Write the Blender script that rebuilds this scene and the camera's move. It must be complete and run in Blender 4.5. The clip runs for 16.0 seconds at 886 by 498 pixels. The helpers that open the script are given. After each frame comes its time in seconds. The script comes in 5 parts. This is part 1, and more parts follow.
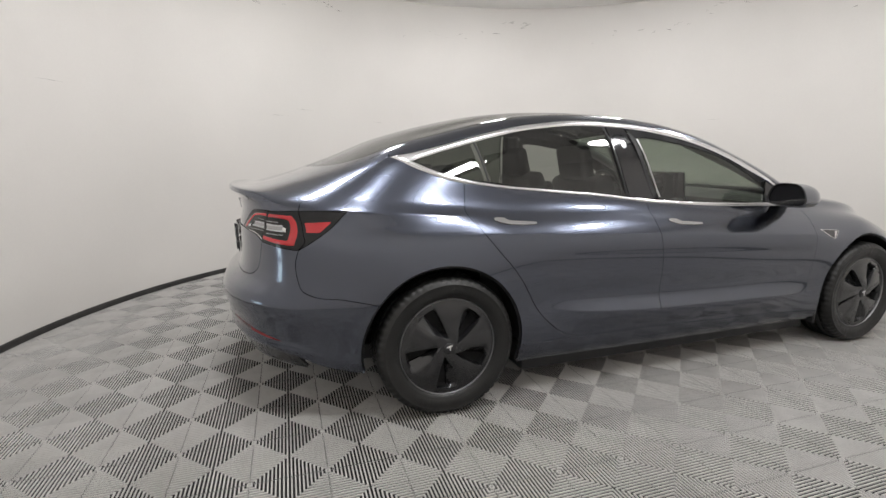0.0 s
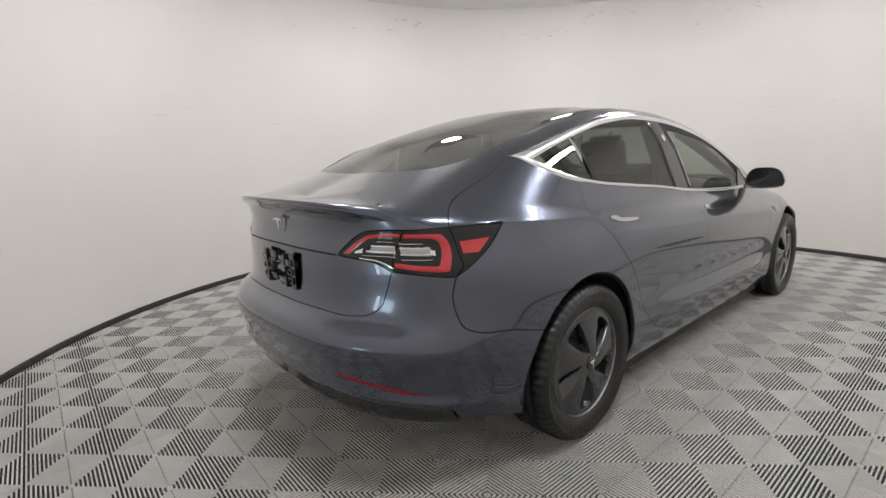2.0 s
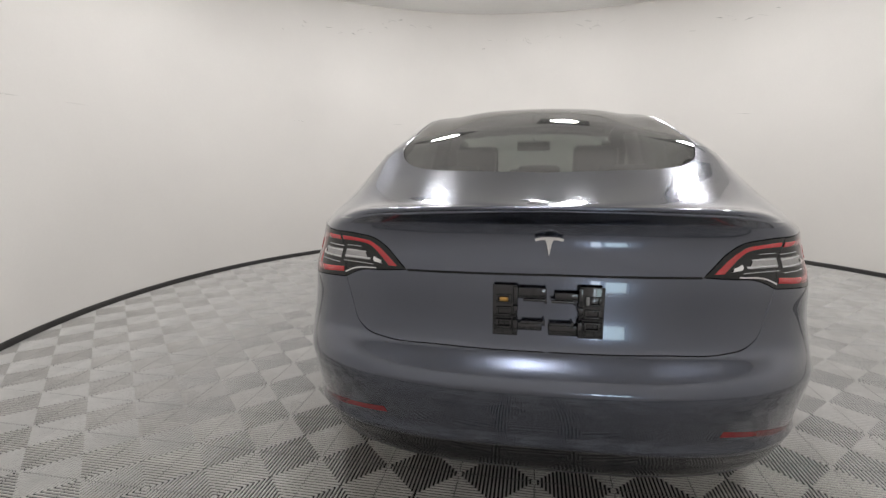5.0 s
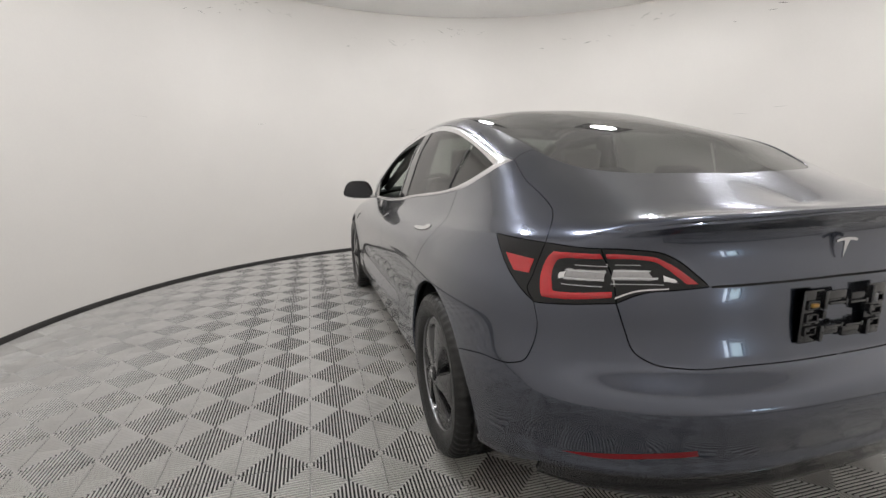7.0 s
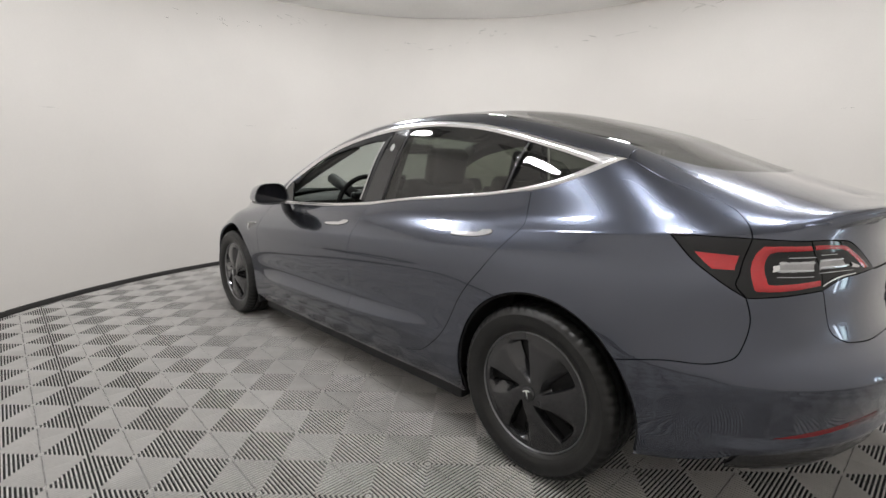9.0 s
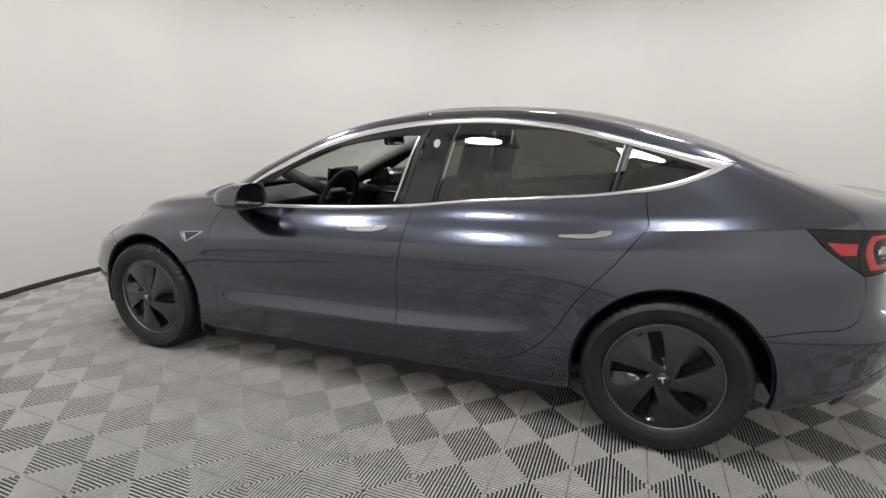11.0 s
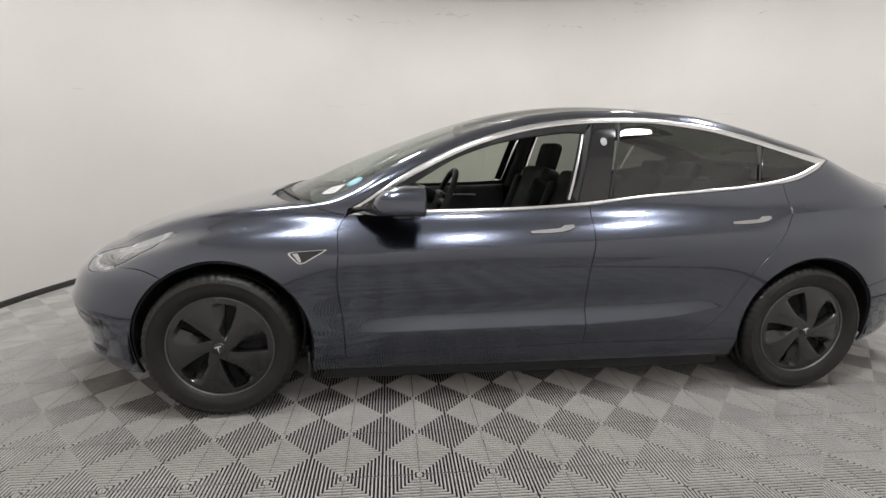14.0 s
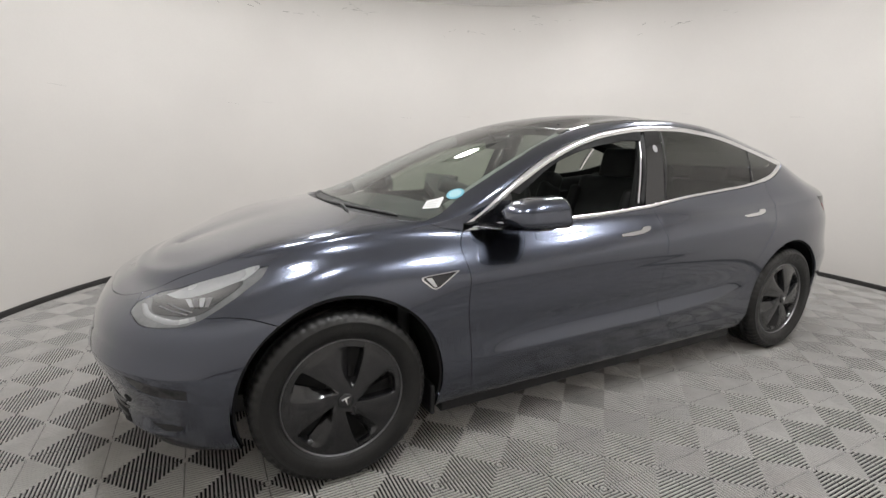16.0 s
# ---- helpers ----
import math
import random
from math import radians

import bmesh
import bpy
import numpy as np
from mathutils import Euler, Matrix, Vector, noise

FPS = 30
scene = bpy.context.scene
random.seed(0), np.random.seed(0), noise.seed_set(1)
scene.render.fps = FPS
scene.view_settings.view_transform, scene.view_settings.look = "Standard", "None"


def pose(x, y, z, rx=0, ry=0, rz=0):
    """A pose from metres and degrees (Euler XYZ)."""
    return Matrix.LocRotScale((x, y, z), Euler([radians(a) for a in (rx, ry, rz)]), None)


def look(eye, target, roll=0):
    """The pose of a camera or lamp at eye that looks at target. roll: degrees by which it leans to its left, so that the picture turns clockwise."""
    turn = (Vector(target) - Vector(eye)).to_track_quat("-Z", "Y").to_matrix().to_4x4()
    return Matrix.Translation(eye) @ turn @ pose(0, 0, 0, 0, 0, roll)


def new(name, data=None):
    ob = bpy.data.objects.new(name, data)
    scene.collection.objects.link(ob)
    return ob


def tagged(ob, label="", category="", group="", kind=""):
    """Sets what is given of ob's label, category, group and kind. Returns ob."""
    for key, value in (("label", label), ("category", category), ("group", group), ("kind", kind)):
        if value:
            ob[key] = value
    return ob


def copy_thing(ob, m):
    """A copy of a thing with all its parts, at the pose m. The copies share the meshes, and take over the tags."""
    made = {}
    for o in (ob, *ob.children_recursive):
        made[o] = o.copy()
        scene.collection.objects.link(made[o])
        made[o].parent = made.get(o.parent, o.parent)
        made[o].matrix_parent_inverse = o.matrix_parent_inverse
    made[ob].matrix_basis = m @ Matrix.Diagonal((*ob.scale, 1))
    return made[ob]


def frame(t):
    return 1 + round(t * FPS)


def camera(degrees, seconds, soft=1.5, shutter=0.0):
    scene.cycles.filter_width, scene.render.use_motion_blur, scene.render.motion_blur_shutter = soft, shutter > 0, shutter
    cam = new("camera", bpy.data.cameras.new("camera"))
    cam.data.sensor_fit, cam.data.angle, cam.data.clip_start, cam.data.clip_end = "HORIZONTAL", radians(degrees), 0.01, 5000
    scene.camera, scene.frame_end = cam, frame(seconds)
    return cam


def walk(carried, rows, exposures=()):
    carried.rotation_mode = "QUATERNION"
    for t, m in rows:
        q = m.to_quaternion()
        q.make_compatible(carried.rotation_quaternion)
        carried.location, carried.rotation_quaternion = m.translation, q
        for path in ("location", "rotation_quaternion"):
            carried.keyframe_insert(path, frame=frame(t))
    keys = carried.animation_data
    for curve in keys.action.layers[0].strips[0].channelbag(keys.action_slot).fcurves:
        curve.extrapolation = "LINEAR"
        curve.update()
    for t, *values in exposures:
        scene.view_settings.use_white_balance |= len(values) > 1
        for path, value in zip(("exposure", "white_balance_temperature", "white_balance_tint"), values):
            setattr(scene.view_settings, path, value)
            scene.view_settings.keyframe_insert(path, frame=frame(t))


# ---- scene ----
cam = camera(85.5, 16.0)
PATH = [
    (0, (-2.155, -2.850, 1.191), (-1.504, -0.996, 0.819), 0.2),
    (0.5, (-2.399, -2.677, 1.205), (-1.596, -0.883, 0.838), -0.4),
    (1, (-2.688, -2.436, 1.207), (-1.713, -0.729, 0.841), -1.1),
    (1.5, (-2.890, -2.197, 1.204), (-1.758, -0.592, 0.825), -1.6),
    (2, (-3.123, -1.909, 1.193), (-1.823, -0.435, 0.823), -2.1),
    (2.5, (-3.281, -1.638, 1.186), (-1.850, -0.289, 0.824), -2.4),
    (3, (-3.442, -1.305, 1.195), (-1.863, -0.130, 0.842), -2.3),
    (3.55, (-3.553, -0.933, 1.193), (-1.841, 0.038, 0.839), -2.1),
    (4.1, (-3.619, -0.552, 1.190), (-1.793, 0.179, 0.831), -1.5),
    (4.7, (-3.639, -0.135, 1.187), (-1.726, 0.321, 0.822), -0.8),
    (5.3, (-3.606, 0.279, 1.186), (-1.650, 0.472, 0.818), -0.5),
    (5.5, (-3.570, 0.416, 1.185), (-1.607, 0.518, 0.814), -0.6),
    (6, (-3.487, 0.756, 1.172), (-1.525, 0.615, 0.809), -0.3),
    (6.5, (-3.392, 1.076, 1.189), (-1.453, 0.743, 0.828), -0.4),
    (7, (-3.235, 1.384, 1.191), (-1.347, 0.827, 0.836), -0.9),
    (7.5, (-3.058, 1.638, 1.178), (-1.241, 0.878, 0.829), -0.8),
    (8, (-2.835, 1.882, 1.185), (-1.132, 0.894, 0.834), -0.8),
    (8.5, (-2.655, 2.092, 1.178), (-1.079, 0.908, 0.829), -0.4),
    (8.7, (-2.566, 2.169, 1.170), (-1.053, 0.907, 0.828), -0.2),
    (9.4, (-2.214, 2.428, 1.192), (-0.914, 0.954, 0.823), -0.2),
    (10.1, (-1.799, 2.637, 1.233), (-0.762, 0.978, 0.816), -0.1),
    (10.8, (-1.353, 2.816, 1.254), (-0.592, 1.020, 0.813), -0.0),
    (11, (-1.216, 2.892, 1.278), (-0.539, 1.062, 0.838), 0.4),
    (11.5, (-0.901, 2.983, 1.257), (-0.396, 1.100, 0.812), 0.7),
    (12, (-0.545, 3.049, 1.245), (-0.235, 1.119, 0.823), 1.5),
    (12.5, (-0.238, 3.073, 1.242), (-0.075, 1.123, 0.828), 1.7),
    (13, (0.108, 3.041, 1.228), (0.118, 1.085, 0.810), 1.7),
    (13.5, (0.400, 3.021, 1.229), (0.289, 1.066, 0.823), 1.3),
    (14, (0.725, 2.980, 1.227), (0.471, 1.041, 0.808), 1.2),
    (14.5, (1.015, 2.911, 1.247), (0.610, 0.998, 0.828), 1.2),
    (15, (1.330, 2.814, 1.254), (0.736, 0.949, 0.843), 0.9),
    (15.5, (1.581, 2.684, 1.252), (0.826, 0.877, 0.844), 0.9),
    (16, (1.886, 2.487, 1.250), (0.967, 0.759, 0.837), 1.0),
]
walk(cam, [(t, look(eye, target, roll)) for t, eye, target, roll in PATH])

# ---- world and lamps ----
world = bpy.data.worlds.new("world")
scene.world = world
world.use_nodes = True
world.node_tree.nodes["Background"].inputs[0].default_value = (.5, .5, .5, 1)
world.node_tree.nodes["Background"].inputs[1].default_value = .05
ROOM = Vector((-.186, -.20, 0))      # middle of the round booth
RADIUS, CEILING = 3.73, 3.155
ADDED_OPENING = (184.2, 188.6, .42, .78)    # added low opening: from and to (degrees round the booth), sill and head
LAMP_STRENGTH = 73.0


# ---- materials ----
def shader(name, colour, rough=.5, metal=0., coat=0., coat_rough=.03, grain=0., grain_size=40., stain=0., stain_size=3., bump=0., bump_size=200., ior=1.5, per_object=0.):
    """A surface with fine grain and broad stains in its colour, and fine relief."""
    m = bpy.data.materials.new(name)
    m.use_nodes = True
    nt = m.node_tree
    b = nt.nodes["Principled BSDF"]
    b.inputs["Base Color"].default_value = (*colour, 1)
    b.inputs["Roughness"].default_value = rough
    b.inputs["Metallic"].default_value = metal
    b.inputs["IOR"].default_value = ior
    b.inputs["Coat Weight"].default_value = coat
    b.inputs["Coat Roughness"].default_value = coat_rough
    if not (grain or stain or bump or per_object):
        return m
    co = nt.nodes.new("ShaderNodeTexCoord")
    value = None

    def noisy(size, detail):
        n = nt.nodes.new("ShaderNodeTexNoise")
        n.inputs["Scale"].default_value = size
        n.inputs["Detail"].default_value = detail
        nt.links.new(co.outputs["Object"], n.inputs["Vector"])
        return n

    def spread(out, lo, hi, low=0., high=1.):
        r = nt.nodes.new("ShaderNodeMapRange")
        r.inputs["From Min"].default_value, r.inputs["From Max"].default_value = low, high
        r.inputs["To Min"].default_value, r.inputs["To Max"].default_value = lo, hi
        nt.links.new(out, r.inputs["Value"])
        return r.outputs[0]

    def times(a, b_):
        if a is None:
            return b_
        k = nt.nodes.new("ShaderNodeMath")
        k.operation = "MULTIPLY"
        nt.links.new(a, k.inputs[0])
        nt.links.new(b_, k.inputs[1])
        return k.outputs[0]
    if grain:
        value = times(value, spread(noisy(grain_size, 6).outputs["Fac"], 1 - grain, 1 + grain, .25, .75))
    if stain:
        value = times(value, spread(noisy(stain_size, 5).outputs["Fac"], 1 - stain, 1 + stain * .6, .3, .7))
    if per_object:
        info = nt.nodes.new("ShaderNodeObjectInfo")
        value = times(value, spread(info.outputs["Random"], 1 - per_object, 1 + per_object))
    if value is not None:
        mix = nt.nodes.new("ShaderNodeVectorMath")
        mix.operation = "SCALE"
        mix.inputs[0].default_value = colour
        nt.links.new(value, mix.inputs["Scale"])
        nt.links.new(mix.outputs[0], b.inputs["Base Color"])
        rr = spread(noisy(stain_size * 2.3, 4).outputs["Fac"], max(rough * .8, .0), min(rough * 1.2, 1), .3, .7)
        nt.links.new(rr, b.inputs["Roughness"])
    if bump:
        bp = nt.nodes.new("ShaderNodeBump")
        bp.inputs["Strength"].default_value = bump
        bp.inputs["Distance"].default_value = .002
        nt.links.new(noisy(bump_size, 4).outputs["Fac"], bp.inputs["Height"])
        nt.links.new(bp.outputs[0], b.inputs["Normal"])
    return m


def glass(name, tint, rough=.0, gloss=.075, dust=.03):
    """Thin tinted glass: light passes straight through, and the surface mirrors."""
    m = bpy.data.materials.new(name)
    m.use_nodes = True
    nt = m.node_tree
    nt.nodes.remove(nt.nodes["Principled BSDF"])
    through_ = nt.nodes.new("ShaderNodeBsdfTransparent")
    through_.inputs[0].default_value = (*tint, 1)
    shine = nt.nodes.new("ShaderNodeBsdfGlossy")
    shine.inputs["Roughness"].default_value = rough
    lw = nt.nodes.new("ShaderNodeLayerWeight")
    lw.inputs["Blend"].default_value = .5
    fifth = nt.nodes.new("ShaderNodeMath")
    fifth.operation = "POWER"
    fifth.inputs[1].default_value = 5.0
    nt.links.new(lw.outputs["Facing"], fifth.inputs[0])
    fr = nt.nodes.new("ShaderNodeMath")
    fr.operation = "MULTIPLY_ADD"
    fr.inputs[1].default_value, fr.inputs[2].default_value = 1 - gloss, gloss
    nt.links.new(fifth.outputs[0], fr.inputs[0])
    mix = nt.nodes.new("ShaderNodeMixShader")
    nt.links.new(fr.outputs[0], mix.inputs[0])
    nt.links.new(through_.outputs[0], mix.inputs[1])
    nt.links.new(shine.outputs[0], mix.inputs[2])
    film = nt.nodes.new("ShaderNodeBsdfDiffuse")
    film.inputs[0].default_value = (.62, .60, .57, 1)
    top = nt.nodes.new("ShaderNodeMixShader")
    co = nt.nodes.new("ShaderNodeTexCoord")
    n = nt.nodes.new("ShaderNodeTexNoise")
    n.inputs["Scale"].default_value = 5.0
    n.inputs["Detail"].default_value = 6.0
    nt.links.new(co.outputs["Object"], n.inputs["Vector"])
    r = nt.nodes.new("ShaderNodeMapRange")
    r.inputs["From Min"].default_value, r.inputs["From Max"].default_value = .3, .7
    r.inputs["To Min"].default_value, r.inputs["To Max"].default_value = dust * .6, dust * 1.4
    nt.links.new(n.outputs["Fac"], r.inputs["Value"])
    nt.links.new(r.outputs[0], top.inputs[0])
    nt.links.new(mix.outputs[0], top.inputs[1])
    nt.links.new(film.outputs[0], top.inputs[2])
    nt.links.new(top.outputs[0], nt.nodes["Material Output"].inputs["Surface"])
    return m


def glow(name, colour, strength):
    m = bpy.data.materials.new(name)
    m.use_nodes = True
    b = m.node_tree.nodes["Principled BSDF"]
    b.inputs["Base Color"].default_value = (*colour, 1)
    b.inputs["Emission Color"].default_value = (*colour, 1)
    b.inputs["Emission Strength"].default_value = strength
    return m


WALL = shader("wall paint", (.672, .645, .614), .62, grain=.012, grain_size=60, stain=.05, stain_size=.7, bump=.12, bump_size=90)
CEIL = shader("ceiling board", (.90, .89, .875), .8, grain=.03, stain=.05, stain_size=1.2)
FLAKE = shader("bare plaster", (.22, .21, .19), .9, grain=.2, grain_size=120)
BASE = shader("black rubber base", (.022, .02, .019), .6, grain=.2, grain_size=80, stain=.3, stain_size=6)
TILE = shader("grey ribbed plastic", (.54, .526, .506), .72, ior=1.35, grain=.06, grain_size=90, stain=.10, stain_size=9, per_object=.05)
SUBFLOOR_SHADE = shader("dark subfloor with gap shade", (.008, .0078, .0075), .9, grain=.2, grain_size=50)
BLACKBOX = shader("matt black housing", (.012, .012, .012), .6, grain=.1)
FRAMEWHITE = shader("white frame paint", (.75, .75, .74), .45, grain=.03)
# glowing panel added for the bright patch mirrored in the boot lid
OPENING_GLOW = glow("added daylight glow", (.80, .90, 1.0), 7.0)
LAMP = glow("lamp diffuser", (.985, .985, .99), LAMP_STRENGTH)

PAINT = shader("midnight grey metallic paint", (.088, .098, .130), .22, 1.0, 1.0, .006)
PAINT.node_tree.nodes["Principled BSDF"].inputs["Coat IOR"].default_value = 1.6
INNER = shader("inner body black", (.006, .006, .007), .8, grain=.1)
PIANO = shader("gloss black trim", (.010, .010, .012), .10, 0, .6, .02, grain=.05, grain_size=300)
SATIN = shader("satin black plastic", (.018, .018, .019), .45, grain=.15, grain_size=200, bump=.15, bump_size=700)
ROUGHBLACK = shader("textured black plastic", (.022, .022, .023), .6, grain=.25, grain_size=400, bump=.5, bump_size=900)
RIMEDGE = shader("dulled rim edge", (.30, .30, .31), .36, 1.0, grain=.05, grain_size=200)
GREYMETAL = shader("grey anodised metal", (.62, .62, .63), .32, 1.0, grain=.04, grain_size=200)
CHROME = shader("satin chrome", (.88, .88, .89), .2, 1.0, grain=.02, grain_size=300)
SILVER = shader("bright metal", (.82, .82, .83), .12, 1.0, grain=.02, grain_size=200)
RUBBER = shader("tyre rubber", (.013, .0128, .0124), .36, ior=1.5, grain=.22, grain_size=140, stain=.35, stain_size=14, bump=.3, bump_size=500)
COVER = shader("satin dark wheel cover", (.013, .013, .0145), .24, .0, .8, .13, grain=.03, grain_size=25)
# near black put in for shade in slots, holes and creases; also the grille
SHADE_BLACK = shader("black for shade and grille", (.004, .004, .004), .9, grain=.05)
REDLENS = shader("red lamp lens", (.46, .010, .016), .12, 0, 1.0, .02, grain=.06, grain_size=250)
REFLECTOR = shader("dark red reflector", (.20, .006, .010), .15, 0, .3, .02, grain=.1, grain_size=250)
SMOKECHROME = shader("smoked lamp mirror", (.42, .42, .43), .12, 1.0, grain=.08, grain_size=120)
CLEARLENS = shader("clear lamp insert", (.62, .63, .64), .14, .5, 1.0, .02, grain=.1, grain_size=160)
LAMPDARK = shader("smoked lamp housing", (.006, .006, .007), .06, 0, .0, .02, grain=.1, grain_size=160, ior=1.5)
LENSHAZE = shader("hazy lamp insert", (.36, .37, .38), .25, .2, .6, .05, grain=.04, grain_size=60)
LAMPGREY = shader("grey lamp bowl", (.07, .072, .075), .22, .3, 1.0, .02, grain=.1, grain_size=60)
HEADGLASS = shader("hazy headlamp cover", (.13, .135, .14), .2, .0, 1.0, .02, grain=.1, grain_size=60, stain=.25, stain_size=14)
CLOTH = shader("black seat vinyl", (.008, .008, .0085), .65, grain=.15, grain_size=200, bump=.2, bump_size=500)
DASH = shader("dark dash vinyl", (.020, .020, .021), .55, grain=.15, grain_size=200)
WOOD = shader("grey dash trim", (.10, .096, .092), .4, grain=.12, grain_size=60)
SCREEN = shader("black screen glass", (.006, .006, .007), .06, 0, 1.0, .01, grain=.02)
PAPER = shader("white paper", (.75, .75, .74), .7, grain=.05, grain_size=200)
BLUE = shader("blue sticker", (.16, .42, .52), .5, grain=.1, grain_size=200)
PALEBLUE = shader("pale blue print", (.34, .55, .60), .5, grain=.1, grain_size=200)
INK = shader("grey print", (.25, .25, .26), .7, grain=.05)
TINT = glass("tinted glass", (.27, .29, .26), dust=.02)
SIDEGLASS = glass("light side glass", (.46, .50, .43), dust=.02)
LINING = shader("light grey cloth lining", (.34, .34, .33), .9, grain=.06, grain_size=300)
HEADLINE = shader("dark grey lining", (.06, .06, .06), .9, grain=.1, grain_size=300)
REARGLASS = glass("dusty tinted rear glass", (.22, .235, .22), dust=.07)
CLEAR = glass("windscreen glass", (.68, .75, .70), dust=.05)
ROOFGLASS = glass("dark roof glass", (.022, .023, .024), .02, .085, .05)
GOLD = shader("bronze bolt", (.45, .27, .08), .35, .8, grain=.2, grain_size=200)

# ---- the car's skin: a loft of level lines round the body ----
def pchip(xs, ys):
    """A smooth curve through the knots that does not overshoot."""
    x, y = np.array(xs, float), np.array(ys, float)
    h, d = np.diff(x), np.diff(y) / np.diff(x)
    m = np.zeros(len(x))
    for i in range(1, len(x) - 1):
        if d[i - 1] * d[i] > 0:
            w1, w2 = 2 * h[i] + h[i - 1], h[i] + 2 * h[i - 1]
            m[i] = (w1 + w2) / (w1 / d[i - 1] + w2 / d[i])
    m[0], m[-1] = d[0], d[-1]

    def f(q):
        q = np.clip(np.asarray(q, float), x[0], x[-1])
        i = np.clip(np.searchsorted(x, q) - 1, 0, len(x) - 2)
        t = (q - x[i]) / h[i]
        return ((1 + 2 * t) * (1 - t) ** 2 * y[i] + t * (1 - t) ** 2 * h[i] * m[i]
                + t * t * (3 - 2 * t) * y[i + 1] + t * t * (t - 1) * h[i] * m[i + 1])
    return f


def knots(text):
    """Knots 'x:v x:v ...' from rear to front, as a curve."""
    rows = [tuple(map(float, w.split(":"))) for w in text.split()]
    return pchip([r[0] for r in rows], [r[1] for r in rows])


# rear end, rear roundness, front end, front roundness, half width along the car, height along the car
LEVELS = [
    (-2.22, 3.0, 2.08, 3.0, "-2.2:.74 0:.76 2.1:.74", "-2.2:.25 -1.5:.18 0:.165 2.1:.165"),
    (-2.35, 3.0, 2.16, 3.0, "-2.3:.87 -1.45:.875 -.9:.85 0:.85 .9:.85 1.45:.875 2.2:.86", "-2.36:.30 -1.95:.25 -1.5:.20 0:.19 1.4:.19 2.16:.17"),
    (-2.398, 3.0, 2.215, 3.0, "-2.3:.90 -1.45:.905 -.9:.893 0:.893 .9:.893 1.45:.905 2.2:.90", "-2.41:.42 -1.95:.36 -1.5:.30 0:.295 1.4:.29 2.23:.285"),
    (-2.416, 3.0, 2.245, 3.0, "-2.3:.912 -1.45:.918 -.95:.903 -.4:.907 .4:.907 .95:.899 1.45:.918 2.2:.912", "-2.425:.50 -1.95:.46 -1.5:.40 -.8:.415 .6:.385 1.4:.38 2.27:.38"),
    (-2.42, 3.05, 2.278, 2.9, "-2.3:.92 -1.45:.922 -.95:.900 -.4:.893 .4:.893 .95:.898 1.45:.922 2.2:.92", "-2.42:.58 -1.95:.55 -1.5:.49 -.8:.50 .6:.475 1.4:.475 2.28:.48"),
    (-2.386, 3.05, 2.272, 2.8, "-2.3:.918 -1.45:.920 -.9:.904 0:.903 .9:.904 1.45:.920 2.2:.918", "-2.386:.665 -2.1:.65 -1.5:.60 -.8:.60 .6:.57 1.4:.58 2.28:.57"),
    (-2.37, 3.08, 2.245, 2.7, "-2.3:.905 -1.45:.914 -.9:.909 0:.909 .9:.907 1.45:.911 2.2:.89", "-2.37:.77 -2.1:.745 -1.5:.71 -.8:.71 .6:.67 1.4:.68 1.9:.645 2.25:.63"),
    (-2.367, 3.15, 2.205, 2.6, "-2.3:.893 -1.45:.897 -.9:.900 0:.900 .9:.894 1.45:.879 2.2:.84", "-2.367:.872 -2.1:.83 -1.5:.798 -.8:.787 .2:.768 .9:.748 1.4:.75 1.75:.705 2.0:.675 2.21:.672"),
    (-2.352, 3.2, 2.17, 2.5, "-2.3:.868 -1.45:.858 -.9:.850 0:.846 .9:.84 1.45:.825 2.2:.78", "-2.352:.965 -2.1:.91 -1.5:.893 -.8:.89 .2:.865 .9:.838 1.4:.82 1.75:.745 2.0:.695 2.18:.695"),
    (-2.372, 3.3, 2.13, 2.4, "-2.3:.83 -2.0:.83 -1.8:.826 -1.5:.81 -1.2:.797 -.6:.787 0:.79 .6:.79 .9:.785 1.2:.775 1.5:.757 1.9:.71",
     "-2.372:1.045 -2.25:1.01 -2.15:.98 -1.9:.97 -1.5:.965 -1.2:.965 -.6:.962 -.2:.945 .3:.925 .9:.897 1.15:.88 1.4:.855 1.6:.815 1.75:.77 1.9:.722 2.0:.71 2.14:.718"),
    (-2.345, 3.1, 2.105, 2.4, None, None),
    (-2.30, 2.7, 2.06, 2.4, "-2.3:.64 -2.0:.632 -1.8:.628 -1.6:.618 -1.4:.604 -1.15:.592 -.6:.580 -.07:.595 .21:.63 .49:.672 .71:.712 .86:.73 .95:.72 1.1:.70 1.4:.675 1.7:.63 1.9:.60 2.1:.58",
     "-2.3:1.053 -2.0:1.10 -1.8:1.158 -1.6:1.236 -1.4:1.286 -1.15:1.348 -.88:1.395 -.6:1.409 -.34:1.403 -.07:1.376 .21:1.312 .49:1.205 .71:1.10 .85:1.02 .95:.98 1.1:.955 1.4:.925 1.7:.868 1.9:.795 2.07:.75"),
    (-2.28, 2.65, 2.035, 2.35, None, None),
    (-2.255, 2.6, 2.0, 2.3, None, None),
    (-2.225, 2.6, 1.965, 2.3, None, None),
    (-2.2, 2.6, 1.93, 2.3, None, "-2.2:1.063 -2.05:1.112 -1.9:1.17 -1.75:1.232 -1.6:1.298 -1.3:1.385 -1.0:1.444 -.7:1.469 -.45:1.475 -.25:1.466 0:1.434 .25:1.373 .5:1.288 .75:1.193 1.0:1.085 1.15:1.015 1.22:.988 1.3:.976 1.4:.958 1.55:.925 1.7:.882 1.95:.795"),
]
CAP = 1.33


